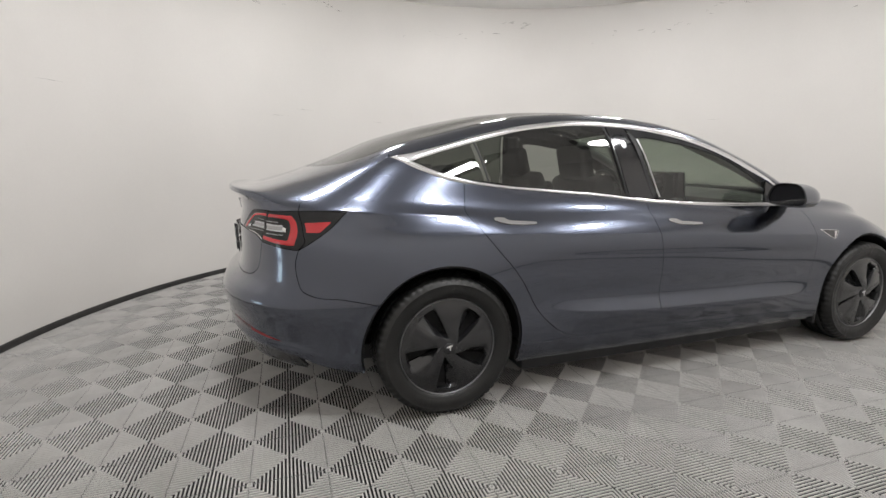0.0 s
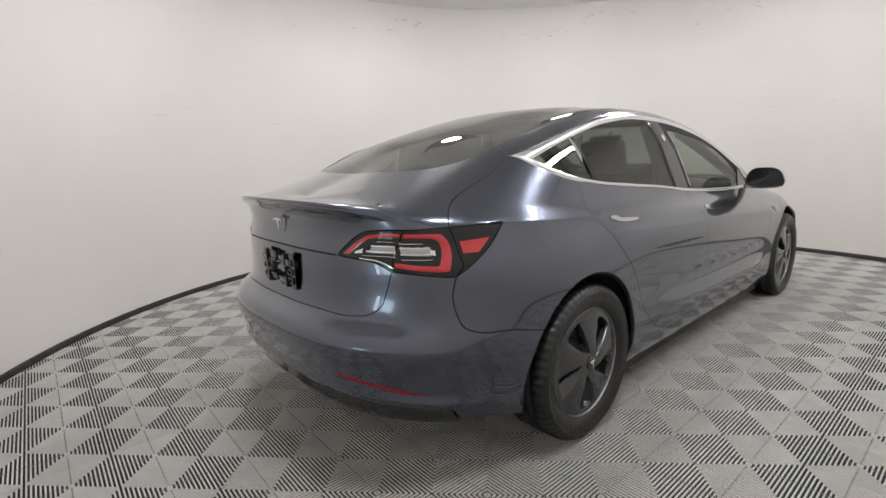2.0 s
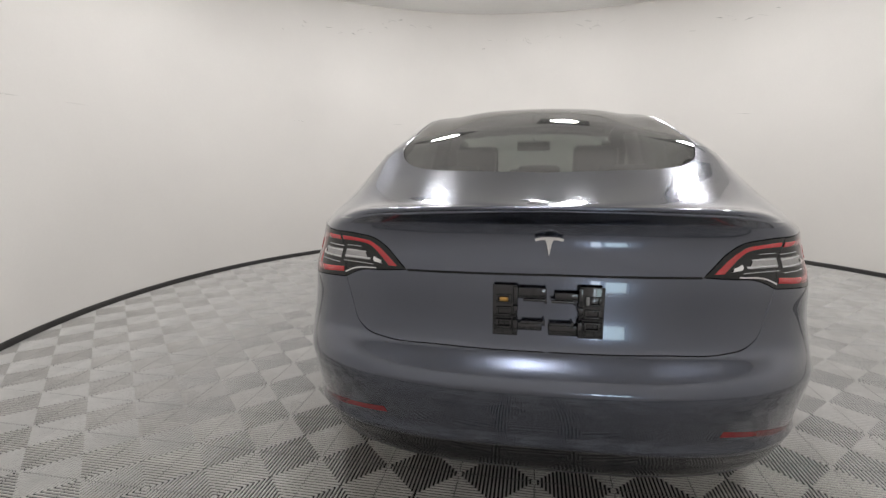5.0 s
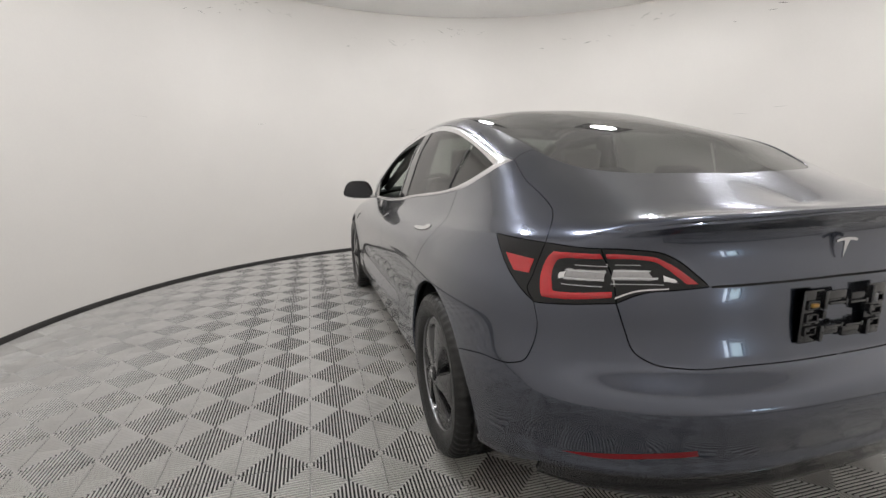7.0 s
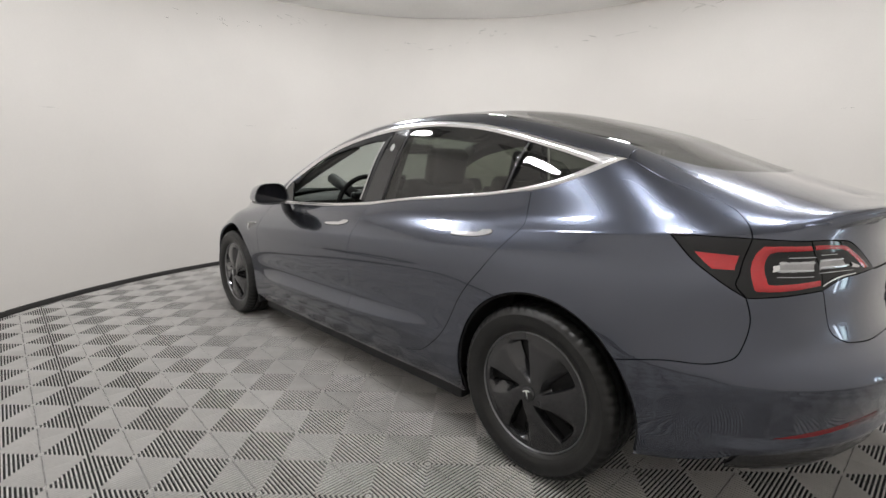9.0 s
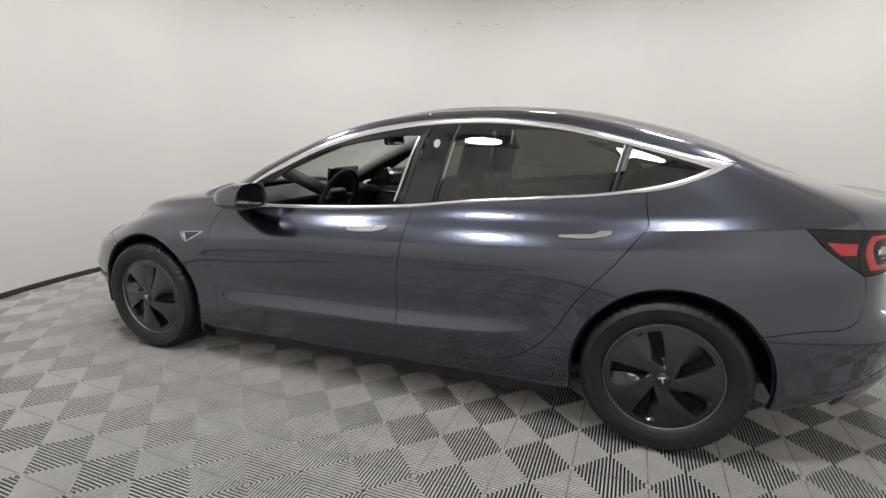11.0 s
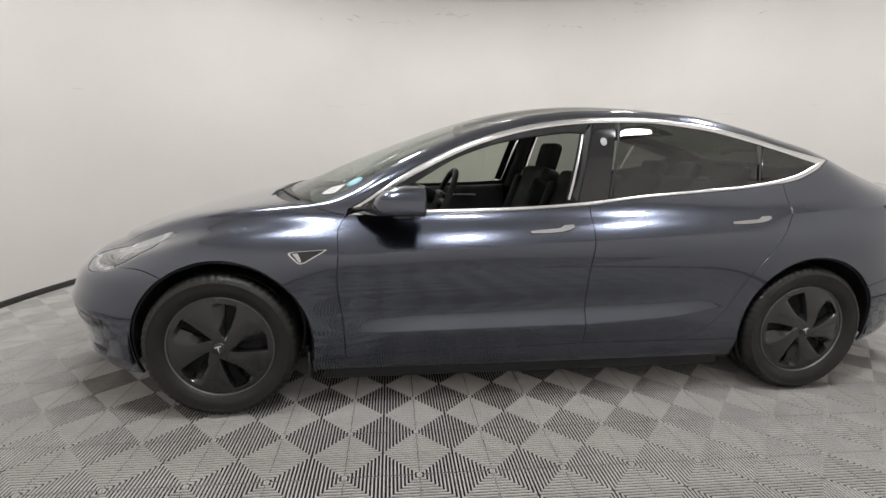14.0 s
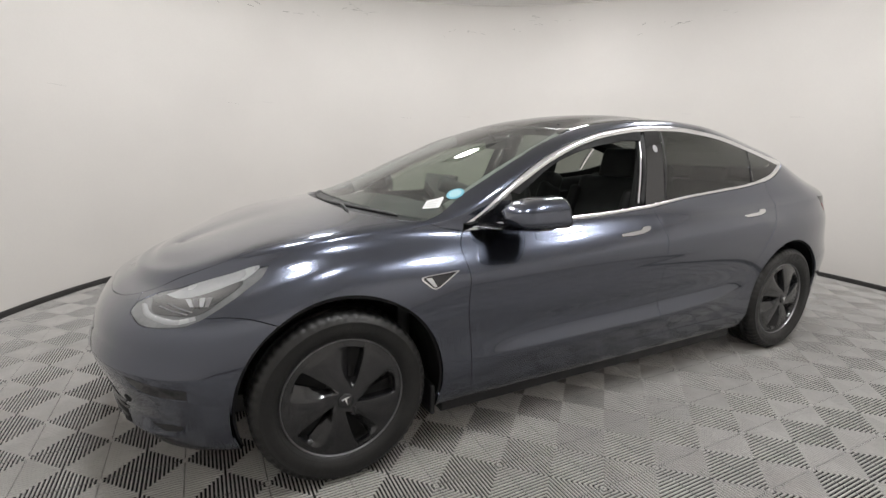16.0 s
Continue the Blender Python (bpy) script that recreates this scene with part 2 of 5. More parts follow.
def tuck(x, z):
    """How far the boot lid lies in front of the bumper's rear end."""
    def k(q):
        q = np.clip(q, 0, 1)
        return q * q * (3 - 2 * q)
    return .036 * k((z - .60) / .07) * k((1.07 - z) / .07) * k((-2.10 - x) / .2)


def crease(G):
    """Draws the sharp lines into the sides: below the handles, low on the doors, and along the rear haunch."""
    def fade(x, a, b, c, d):
        def k(q):
            q = np.clip(q, 0, 1)
            return q * q * (3 - 2 * q)
        return k((x - a) / (b - a)) * k((d - x) / (d - c))
    G[..., 0] += tuck(G[..., 0], G[..., 2])
    x, z = G[..., 0], G[..., 2]
    for line, height, below, above, sharp_low, sharp_up, span in (
            ("-1.4:.852 -1.2:.850 -.74:.827 -.2:.804 .3:.780 .9:.745 1.3:.72", .0125, .10, .10, 1.3, 1.3, (-1.42, -1.12, .85, 1.25)),
            ("-1:.478 -.83:.457 -.76:.447 -.53:.428 -.2:.412 .1:.408 .5:.401 .8:.391", .0155, .09, .06, 1.0, 1.5, (-.98, -.6, .55, .92)),
            ("-2.2:.985 -1.86:.968 -1.5:.944 -1.2:.925 -1:.915", .0075, .06, .05, 1.5, 1.5, (-2.12, -1.98, -1.38, -1.1))):
        d = z - knots(line)(x)
        f = np.where(d < 0, np.clip(1 + d / below, 0, 1) ** sharp_low, np.clip(1 - d / above, 0, 1) ** sharp_up)
        G[..., 1] += height * f * fade(x, *span)
    y = G[..., 1]
    for end, at, drop, height, below, above, sharp_low, sharp_up, start, full in (
            (-1, .583, .045, .012, .24, .075, 1.0, 1.4, 2.0, 2.2),      # rear bumper edge
            (-1, .406, .11, .010, .05, .04, 1.2, 1.4, 1.98, 2.12),        # shelf over the skirt
            (1, .507, .03, .012, .11, .06, 1.2, 1.4, 1.86, 2.02),         # nose edge
            (1, .262, .02, .020, .06, .07, 1.0, 1.3, 1.92, 2.08)):        # chin
        d = z - (at - drop * np.abs(y) ** 3)
        f = np.where(d < 0, np.clip(1 + d / below, 0, 1) ** sharp_low, np.clip(1 - d / above, 0, 1) ** sharp_up)
        k = np.clip((x * end - start) / (full - start), 0, 1)
        f = f * height * k * k * (3 - 2 * k)
        out = np.stack([x - end * 1.33, y], -1)
        out /= np.linalg.norm(out, axis=-1, keepdims=True) + 1e-9
        G[..., 0] += out[..., 0] * f
        G[..., 1] += out[..., 1] * f
    return G


def skin():
    """Points of the left half, station by station from the rear centre to the front centre, level by level from the sill to the middle of the roof."""
    n_cap, n_mid, n_v = 130, 230, 300
    base = np.linspace(0, 1, n_cap + 1)

    def cap_phi(n, a, b):                      # equal steps along the corner
        p = np.linspace(0, 1, 4001) ** 1.5 * (math.pi / 2)
        q = np.c_[a * np.sin(p) ** (2 / n), b * np.cos(p) ** (2 / n)]
        s = np.r_[0, np.hypot(*np.diff(q, axis=0).T).cumsum()]
        return np.interp(base * s[-1], s, p)
    rear, front = cap_phi(2.85, 1.05, .9), cap_phi(2.7, .92, .9)
    lines = []
    for xr, nr, xf, nf, wide, high in LEVELS:
        x = np.r_[-CAP - (-xr - CAP) * np.sin(rear[::-1]) ** (2 / nr), np.linspace(-CAP, CAP, n_mid + 1)[1:-1], CAP + (xf - CAP) * np.sin(front) ** (2 / nf)]
        c = np.r_[np.cos(rear[::-1]) ** (2 / nr), np.ones(n_mid - 1), np.cos(front) ** (2 / nf)]
        y = knots(wide)(x) * c if wide else x * 0
        z = knots(high)(x) if high else x * 0
        lines.append(np.stack([x, y, z], -1))
    lines[15][:, 1] = 0
    lines[10] = np.c_[lines[10][:, 0], (lines[9][:, 1:] + lines[11][:, 1:]) / 2]
    cabin = np.exp(-(((lines[10][:, 0] + .35) / 1.15) ** 6))
    lines[10][:, 1] += .020 * cabin + .006
    lines[10][:, 2] += .010 + .002 * cabin
    for k, f in ((12, .8), (13, .55), (14, .28)):   # the crown of roof, bonnet and boot lid
        a, b = lines[11], lines[15]
        x = lines[k][:, 0]
        lines[k] = np.c_[np.where(np.abs(x) > CAP, x, a[:, 0]), a[:, 1] * f, b[:, 2] - (b[:, 2] - a[:, 2]) * f ** 2.3]
    P = np.stack(lines + [lines[14] * (1, -1, 1), lines[13] * (1, -1, 1)], 1)   # stations, levels, xyz
    # a natural cubic spline over the levels
    ref = np.sqrt((np.diff(P, axis=1) ** 2).sum(-1)).mean(0)
    t = np.r_[0, np.cumsum(np.maximum(ref, .03))]
    K = len(t)
    h = np.diff(t)
    A = np.eye(K)
    for i in range(1, K - 1):
        A[i, i - 1:i + 2] = h[i - 1], 2 * (h[i - 1] + h[i]), h[i]
    rhs = np.zeros((K, K))
    for i in range(1, K - 1):
        rhs[i, i - 1:i + 2] = 6 / h[i - 1], -6 / h[i - 1] - 6 / h[i], 6 / h[i]
    M = np.linalg.solve(A, rhs)                # second derivatives from values
    q = np.linspace(0, t[15], n_v + 1)
    i = np.clip(np.searchsorted(t, q) - 1, 0, K - 2)
    a, b = (t[i + 1] - q) / h[i], (q - t[i]) / h[i]
    W = np.zeros((len(q), K))
    r = np.arange(len(q))
    W[r, i] += a
    W[r, i + 1] += b
    W += ((a ** 3 - a) * h[i] ** 2 / 6)[:, None] * M[i] + ((b ** 3 - b) * h[i] ** 2 / 6)[:, None] * M[i + 1]
    G = np.einsum("vk,uka->uva", W, P)
    flip = np.array([1, -1, 1])

    def blur(g, sigma, axis, ends):
        k = int(3 * sigma) + 1
        w = np.exp(-.5 * (np.arange(-k, k + 1) / sigma) ** 2)
        w /= w.sum()
        g = np.moveaxis(g, axis, 0)
        lo = g[k:0:-1] * flip if ends[0] else 2 * g[:1] - g[k:0:-1]
        hi = g[-2:-k - 2:-1] * flip if ends[1] else 2 * g[-1:] - g[-2:-k - 2:-1]
        e = np.concatenate([lo, g, hi])
        return np.moveaxis(sum(w[j] * e[j:j + len(g)] for j in range(2 * k + 1)), 0, axis)
    G = blur(G, 3.0, 0, (True, True))
    G = blur(G, 2.2, 1, (False, True))
    soft = blur(blur(G, 10., 0, (True, True)), 8., 1, (False, True))      # an even bonnet

    def ease(a, b, x):
        k = np.clip((x - a) / (b - a), 0, 1)
        return k * k * (3 - 2 * k)
    w = (ease(.95, 1.35, G[:, 150, 0])[:, None] * ease(t[8], t[10], q)[None])[..., None]
    G = G + (soft - G) * w
    G = crease(G)
    G[0, :, 1] = G[-1, :, 1] = 0
    G[:, -1, 1] = 0
    return G


SKIN = skin()
_du, _dv = np.gradient(SKIN, axis=0), np.gradient(SKIN, axis=1)
NORM = np.cross(_dv, _du)
NORM /= np.linalg.norm(NORM, axis=-1, keepdims=True) + 1e-12
if NORM[len(NORM) // 2, 100, 1] < 0:
    NORM = -NORM
NORM[0, :, 1] = NORM[-1, :, 1] = 0
NORM[:, -1, 1] = 0
NORM /= np.linalg.norm(NORM, axis=-1, keepdims=True) + 1e-12


def bilinear(grid, uv):
    uv = np.atleast_2d(np.asarray(uv, float))
    u = np.clip(uv[:, 0], 0, grid.shape[0] - 1.0001)
    v = np.clip(uv[:, 1], 0, grid.shape[1] - 1.0001)
    i, j = u.astype(int), v.astype(int)
    a, b = (u - i)[:, None], (v - j)[:, None]
    return (grid[i, j] * (1 - a) + grid[i + 1, j] * a) * (1 - b) + (grid[i, j + 1] * (1 - a) + grid[i + 1, j + 1] * a) * b


def on_skin(points, weight=(1, .25, 1), v_min=0, v_max=10000):
    """The place (u, v) on the skin nearest to each point."""
    out = []
    w = np.array(weight)
    g = (SKIN * w)[:, v_min:v_max]
    for p in np.atleast_2d(np.asarray(points, float)):
        d = ((g - p * w) ** 2).sum(-1)
        i, j = np.unravel_index(d.argmin(), d.shape)
        uv = np.array([i, j + v_min], float)
        for _ in range(4):
            c = bilinear(SKIN, uv)[0]
            gu = (bilinear(SKIN, uv + [.5, 0]) - bilinear(SKIN, uv - [.5, 0]))[0]
            gv = (bilinear(SKIN, uv + [0, .5]) - bilinear(SKIN, uv - [0, .5]))[0]
            J = np.stack([gu * w, gv * w], 1)
            step = np.linalg.lstsq(J, (p - c) * w, rcond=None)[0]
            uv = np.clip(uv + np.clip(step, -3, 3), 0, [SKIN.shape[0] - 1, SKIN.shape[1] - 1])
        out.append(uv)
    return np.array(out)


# ---- helpers for meshes ----
def mesh_of(name, verts, faces, materials, indices=None, normals=None, smooth=True):
    me = bpy.data.meshes.new(name)
    me.from_pydata([tuple(map(float, v)) for v in verts], [], [tuple(map(int, f)) for f in faces])
    for m in (materials if isinstance(materials, (list, tuple)) else [materials]):
        me.materials.append(m)
    if indices is not None:
        me.polygons.foreach_set("material_index", np.asarray(indices, np.int32))
    if smooth:
        me.shade_smooth()
    if normals is not None:
        me.normals_split_custom_set_from_vertices([tuple(map(float, n)) for n in normals])
    me.update()
    return me


def part(name, data, material, parent, label="", matrix=None):
    """Links a bmesh or a mesh as one object under a thing or a part."""
    if isinstance(data, bmesh.types.BMesh):
        me = bpy.data.meshes.new(name)
        data.to_mesh(me)
        data.free()
        me.materials.append(material)
        me.shade_smooth()
        data = me
    ob = new(name, data)
    if parent is not None:
        ob.parent = parent
    if matrix is not None:
        ob.matrix_local = matrix
    return tagged(ob, label)


def rounded_box(size, bevel=.01, segments=3, matrix=None):
    bm = bmesh.new()
    bmesh.ops.create_cube(bm, size=1)
    bmesh.ops.scale(bm, vec=size, verts=bm.verts)
    bmesh.ops.bevel(bm, geom=bm.edges[:], offset=min(bevel, min(size) * .49), segments=segments, profile=.6, affect="EDGES")
    if matrix is not None:
        bm.transform(matrix)
    return bm


def revolve(profile, n, axis="y", closed=False):
    """Rows of (radius, along) turned round an axis: vertices and faces."""
    k = len(profile)
    a = np.linspace(0, 2 * math.pi, n, endpoint=False)
    pr = np.array(profile, float)
    c, s = np.cos(a)[:, None], np.sin(a)[:, None]
    r, y = pr[None, :, 0], np.broadcast_to(pr[None, :, 1], (n, k))
    if axis == "y":
        v = np.stack([r * c, y, r * s], -1)
    else:
        v = np.stack([r * c, r * s, y], -1)
    f = []
    m = k if closed else k - 1
    for i in range(n):
        for j in range(m):
            p, q = (i + 1) % n, (j + 1) % k
            f.append((i * k + j, i * k + q, p * k + q, p * k + j))
    return v.reshape(-1, 3), f


# ---- the round booth ----
def build_room():
    n = 256
    step = 2 * math.pi / n
    i0, i1 = int(radians(ADDED_OPENING[0]) / step), int(radians(ADDED_OPENING[1]) / step)
    zs = (-.03, ADDED_OPENING[2], ADDED_OPENING[3], CEILING + .05)
    v = [(ROOM.x + r * math.cos(i * step), ROOM.y + r * math.sin(i * step), z) for i in range(n) for r in (RADIUS, RADIUS + .12) for z in zs]
    f = []
    for i in range(n):
        a, b = i * 8, (i + 1) % n * 8
        for k in range(3):
            if k == 1 and i0 <= i < i1:
                continue
            f += [(a + k, a + k + 1, b + k + 1, b + k), (b + 4 + k, b + 5 + k, a + 5 + k, a + 4 + k)]
        f += [(a + 3, a + 7, b + 7, b + 3), (a + 4, a, b, b + 4)]
        if i0 <= i < i1:
            f += [(a + 1, b + 1, b + 5, a + 5), (a + 2, a + 6, b + 6, b + 2)]
    for i in (i0, i1):
        f.append((i * 8 + 1, i * 8 + 5, i * 8 + 6, i * 8 + 2))
    wall = tagged(new("wall_round", mesh_of("wall_round", v, f, WALL)), "smooth off-white painted round booth wall", "wall", kind="structure")
    wall.data.set_sharp_from_angle(angle=radians(40))
    v, f = revolve([(RADIUS - .012, 0), (RADIUS - .012, .036), (RADIUS - .008, .045), (RADIUS, .045)], 256, "z")
    base = tagged(new("baseboard", mesh_of("baseboard", v + np.array(ROOM), f, BASE)), "thin black rubber strip at the foot of the wall", "baseboard", kind="structure")
    n = 128
    a = np.linspace(0, 2 * math.pi, n, endpoint=False)
    top = np.array([(RADIUS * math.cos(q), RADIUS * math.sin(q), CEILING) for q in a]) + np.array(ROOM)
    v = np.concatenate([top, top + (0, 0, .1)])
    f = [tuple(range(n)), tuple(range(2 * n - 1, n - 1, -1))] + [(i, i + n, (i + 1) % n + n, (i + 1) % n) for i in range(n)]
    tagged(new("ceiling", mesh_of("ceiling", v, f, CEIL, smooth=False)), "plain light grey flat ceiling", "ceiling", kind="structure")
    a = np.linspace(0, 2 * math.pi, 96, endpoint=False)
    # sheet just below the ribs: dirt and shade of deep gaps in its near-black colour
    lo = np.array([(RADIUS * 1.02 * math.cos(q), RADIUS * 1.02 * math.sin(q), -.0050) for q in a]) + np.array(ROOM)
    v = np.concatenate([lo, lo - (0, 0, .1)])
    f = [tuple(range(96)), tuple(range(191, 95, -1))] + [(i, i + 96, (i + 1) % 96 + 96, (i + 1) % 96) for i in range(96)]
    return tagged(new("floor", mesh_of("floor", v, f, SUBFLOOR_SHADE, smooth=False)), "grey ribbed plastic tiles over a dark base", "floor", kind="structure")


def build_flakes():
    """Peeled and scratched spots high on the wall, and hairline scratches lower down."""
    rnd = random.Random(5)
    V, F = [], []

    def spot(az, z, length, width, tilt):
        k, start = 9, len(V)
        up, lowr = [], []
        for i in range(k):
            t = i / (k - 1)
            s = (t - .5) * length
            w = width * (.25 + rnd.random()) * (math.sin(math.pi * min(max(t, .06), .94)))
            up.append((s, s * tilt + w))
            lowr.append((s, s * tilt - w * rnd.uniform(.2, .9)))
        for s, h in up + lowr[::-1]:
            q = az + s / RADIUS
            V.append((ROOM.x + (RADIUS - .0015) * math.cos(q), ROOM.y + (RADIUS - .0015) * math.sin(q), z + h))
        F.append(tuple(range(start, start + 2 * k)))
    for c in range(9):
        az0 = radians(c * 40 + 8)
        for da, z, n in ((-.30, 2.99, 5), (-.19, 2.84, 2), (-.08, 2.79, 4), (.10, 2.72, 1), (.34, 2.95, 3), (.42, 2.93, 2), (.02, 2.80, 2)):
            for _ in range(n):
                spot(az0 + da + rnd.uniform(-.05, .05), z + rnd.uniform(-.035, .035), rnd.uniform(.02, .11), rnd.uniform(.001, .005), rnd.uniform(-.5, .5))
        for _ in range(2):
            spot(az0 + rnd.uniform(-.3, .3), rnd.uniform(1.62, 1.75), rnd.uniform(.12, .25), .0012, rnd.uniform(-.03, .05))
    tagged(new("paint_flakes", mesh_of("paint_flakes", V, F, FLAKE, smooth=False)), "small peeled spots and scratches in the wall paint", "scuffs", kind="stuff")


def build_lamps():
    """Round lamps in square black housings; some are added to close the ring under the ceiling."""
    first = None
    # lamps are known on one side only; copies light the rest
    for i in range(8):
        az = radians(-6 + 45 * i)
        at = Vector((ROOM.x + 2.25 * math.cos(az), ROOM.y + 2.25 * math.sin(az), CEILING))
        m = Matrix.Translation(at) @ Matrix.Rotation(az, 4, "Z")
        if first is None:
            first = new("ceiling_lamp")
            first.matrix_world = m
            tagged(first, "round white lamp in a square black ceiling housing", "lamp", "lamps round the ceiling")
            box = rounded_box((.68, .68, .05), .008, 2, Matrix.Translation((0, 0, -.026)))
            part("housing", box, BLACKBOX, first)
            v, f = revolve([(.0, -.122), (.06, -.119), (.11, -.109), (.15, -.093), (.175, -.074), (.185, -.062), (.19, -.05)], 40, "z")
            part("diffuser", mesh_of("diffuser", v, f, LAMP), LAMP, first, "glowing white round diffuser")
            v, f = revolve([(.19, -.05), (.192, -.060), (.205, -.060), (.207, -.05)], 40, "z")
            part("trim_ring", mesh_of("trim_ring", v, f, SATIN), SATIN, first)
        else:
            copy_thing(first, m)


def build_added_opening():
    """Added low opening behind the camera's way; glows in place of the daylit entrance."""
    a0, a1, z0, z1 = radians(ADDED_OPENING[0]), radians(ADDED_OPENING[1]), ADDED_OPENING[2], ADDED_OPENING[3]
    mid, r = (a0 + a1) / 2, RADIUS + .06
    w = 2 * r * math.sin((a1 - a0) / 2)
    m = Matrix.Translation((ROOM.x + r * math.cos(mid), ROOM.y + r * math.sin(mid), (z0 + z1) / 2)) @ Matrix.Rotation(mid, 4, "Z")
    win = new("window_1")
    win.matrix_world = m
    tagged(win, "low white-framed window with daylight outside", "window", kind="structure")
    h = z1 - z0
    part("window_frame", boxes(((0, 0, h / 2 - .02), (.05, w, .04)), ((0, 0, -h / 2 + .02), (.05, w, .04)), ((0, w / 2 - .02, 0), (.05, .04, h)), ((0, -w / 2 + .02, 0), (.05, .04, h)), bevel=.004), FRAMEWHITE, win, "white painted frame")
    v = [(0, y, z) for y, z in ((-w / 2, -h / 2), (w / 2, -h / 2), (w / 2, h / 2), (-w / 2, h / 2))]
    pane = part("pane", mesh_of("pane", v, [(0, 1, 2, 3)], CLEAR, smooth=False), CLEAR, win, "clear pane")
    pane.visible_shadow = False
    far = [(.55, y * 2.2, z * 2.2) for _, y, z in v]
    sky = part("daylight", mesh_of("daylight", far, [(0, 1, 2, 3)], OPENING_GLOW, smooth=False), OPENING_GLOW, None, "pale blue-white daylight outside the window", m)
    sky.name = "backdrop"
    tagged(sky, category="backdrop", kind="structure")


floor = build_room()
build_flakes()
build_lamps()


# ---- body panels, cut out of the skin ----
from mathutils.geometry import delaunay_2d_cdt

U_MAX, V_MAX = SKIN.shape[0] - 1, SKIN.shape[1] - 1
U_SIZE, V_SIZE = .0112, .0076        # rough metres for a step in u and in v


def trail(points, step=.012, weight=(1, .35, 1)):
    """A smooth line over the skin through guide points, as (u, v)."""
    points = np.array(points, float)
    points[:, 0] += tuck(points[:, 0], points[:, 2])
    g = on_skin(points, weight)
    p3 = bilinear(SKIN, g)
    if len(g) == 2:
        n = max(2, int(np.linalg.norm(p3[1] - p3[0]) / step) + 1)
        return g[0] + (g[1] - g[0]) * np.linspace(0, 1, n)[:, None]
    s = np.r_[0, np.cumsum(np.maximum(np.linalg.norm(np.diff(p3, axis=0), axis=1), 1e-5))]
    m = np.gradient(g, s, axis=0)
    # keep corners from swinging out
    d = np.diff(g, axis=0) / np.diff(s)[:, None]
    for i in range(1, len(g) - 1):
        h0, h1 = s[i] - s[i - 1], s[i + 1] - s[i]
        m[i] = (d[i - 1] * h1 + d[i] * h0) / (h0 + h1)
    m[0], m[-1] = d[0], d[-1]
    out = []
    for i in range(len(g) - 1):
        h = s[i + 1] - s[i]
        n = max(2, int(h / step) + 1)
        t = np.linspace(0, 1, n, endpoint=False)[:, None]
        out.append((1 + 2 * t) * (1 - t) ** 2 * g[i] + t * (1 - t) ** 2 * h * m[i] + t * t * (3 - 2 * t) * g[i + 1] + t * t * (t - 1) * h * m[i + 1])
    return np.concatenate(out + [g[-1:]])


def straight(points, step=.012, weight=(1, .35, 1)):
    """The same with straight runs and sharp corners."""
    return np.concatenate([trail(points[i:i + 2], step, weight) for i in range(len(points) - 1)])


def arc(cx, cz, r, a0, a1, y=.9):
    return trail([(cx + r * math.cos(radians(a)), y, cz + r * math.sin(radians(a))) for a in np.linspace(a0, a1, 15)], weight=(1, .05, 1))


def join_lines(*lines):
    out = []
    for l in lines:
        for p in l:
            if not out or np.hypot((p[0] - out[-1][0]) * U_SIZE, (p[1] - out[-1][1]) * V_SIZE) > .0035:
                out.append(p)
    if np.hypot((out[0][0] - out[-1][0]) * U_SIZE, (out[0][1] - out[-1][1]) * V_SIZE) < .0035:
        out.pop()
    return np.array(out)


def inside(poly, pts):
    x, y = pts[:, 0][:, None], pts[:, 1][:, None]
    x0, y0 = poly[:, 0][None], poly[:, 1][None]
    x1, y1 = np.roll(poly[:, 0], -1)[None], np.roll(poly[:, 1], -1)[None]
    dy = np.where(np.abs(y1 - y0) < 1e-12, 1e-12, y1 - y0)
    return (((y0 > y) != (y1 > y)) & (x < (x1 - x0) * (y - y0) / dy + x0)).sum(1) % 2 == 1


def inset(loop, gap):
    """The loop drawn in by gap metres, but not where it lies on the car's middle."""
    if not gap:
        return loop
    s = np.array([U_SIZE, V_SIZE])
    q = loop * s
    area = .5 * np.sum(q[:, 0] * np.roll(q[:, 1], -1) - np.roll(q[:, 0], -1) * q[:, 1])
    t = np.roll(q, -1, 0) - np.roll(q, 1, 0)
    t /= np.linalg.norm(t, axis=1, keepdims=True) + 1e-9
    n = np.c_[-t[:, 1], t[:, 0]] * np.sign(area)
    free = (loop[:, 0] > .6) & (loop[:, 0] < U_MAX - .6) & (loop[:, 1] < V_MAX - .6)
    # true lengths differ from the rough ones
    e = .5
    lu = np.linalg.norm(bilinear(SKIN, loop + [e, 0]) - bilinear(SKIN, loop - [e, 0]), axis=1)
    lv = np.linalg.norm(bilinear(SKIN, loop + [0, e]) - bilinear(SKIN, loop - [0, e]), axis=1)
    k = np.c_[U_SIZE / np.maximum(lu, .003), V_SIZE / np.maximum(lv, .003)]
    return loop + np.where(free[:, None], n * gap * np.clip(k, .4, 2.5) / s, 0)


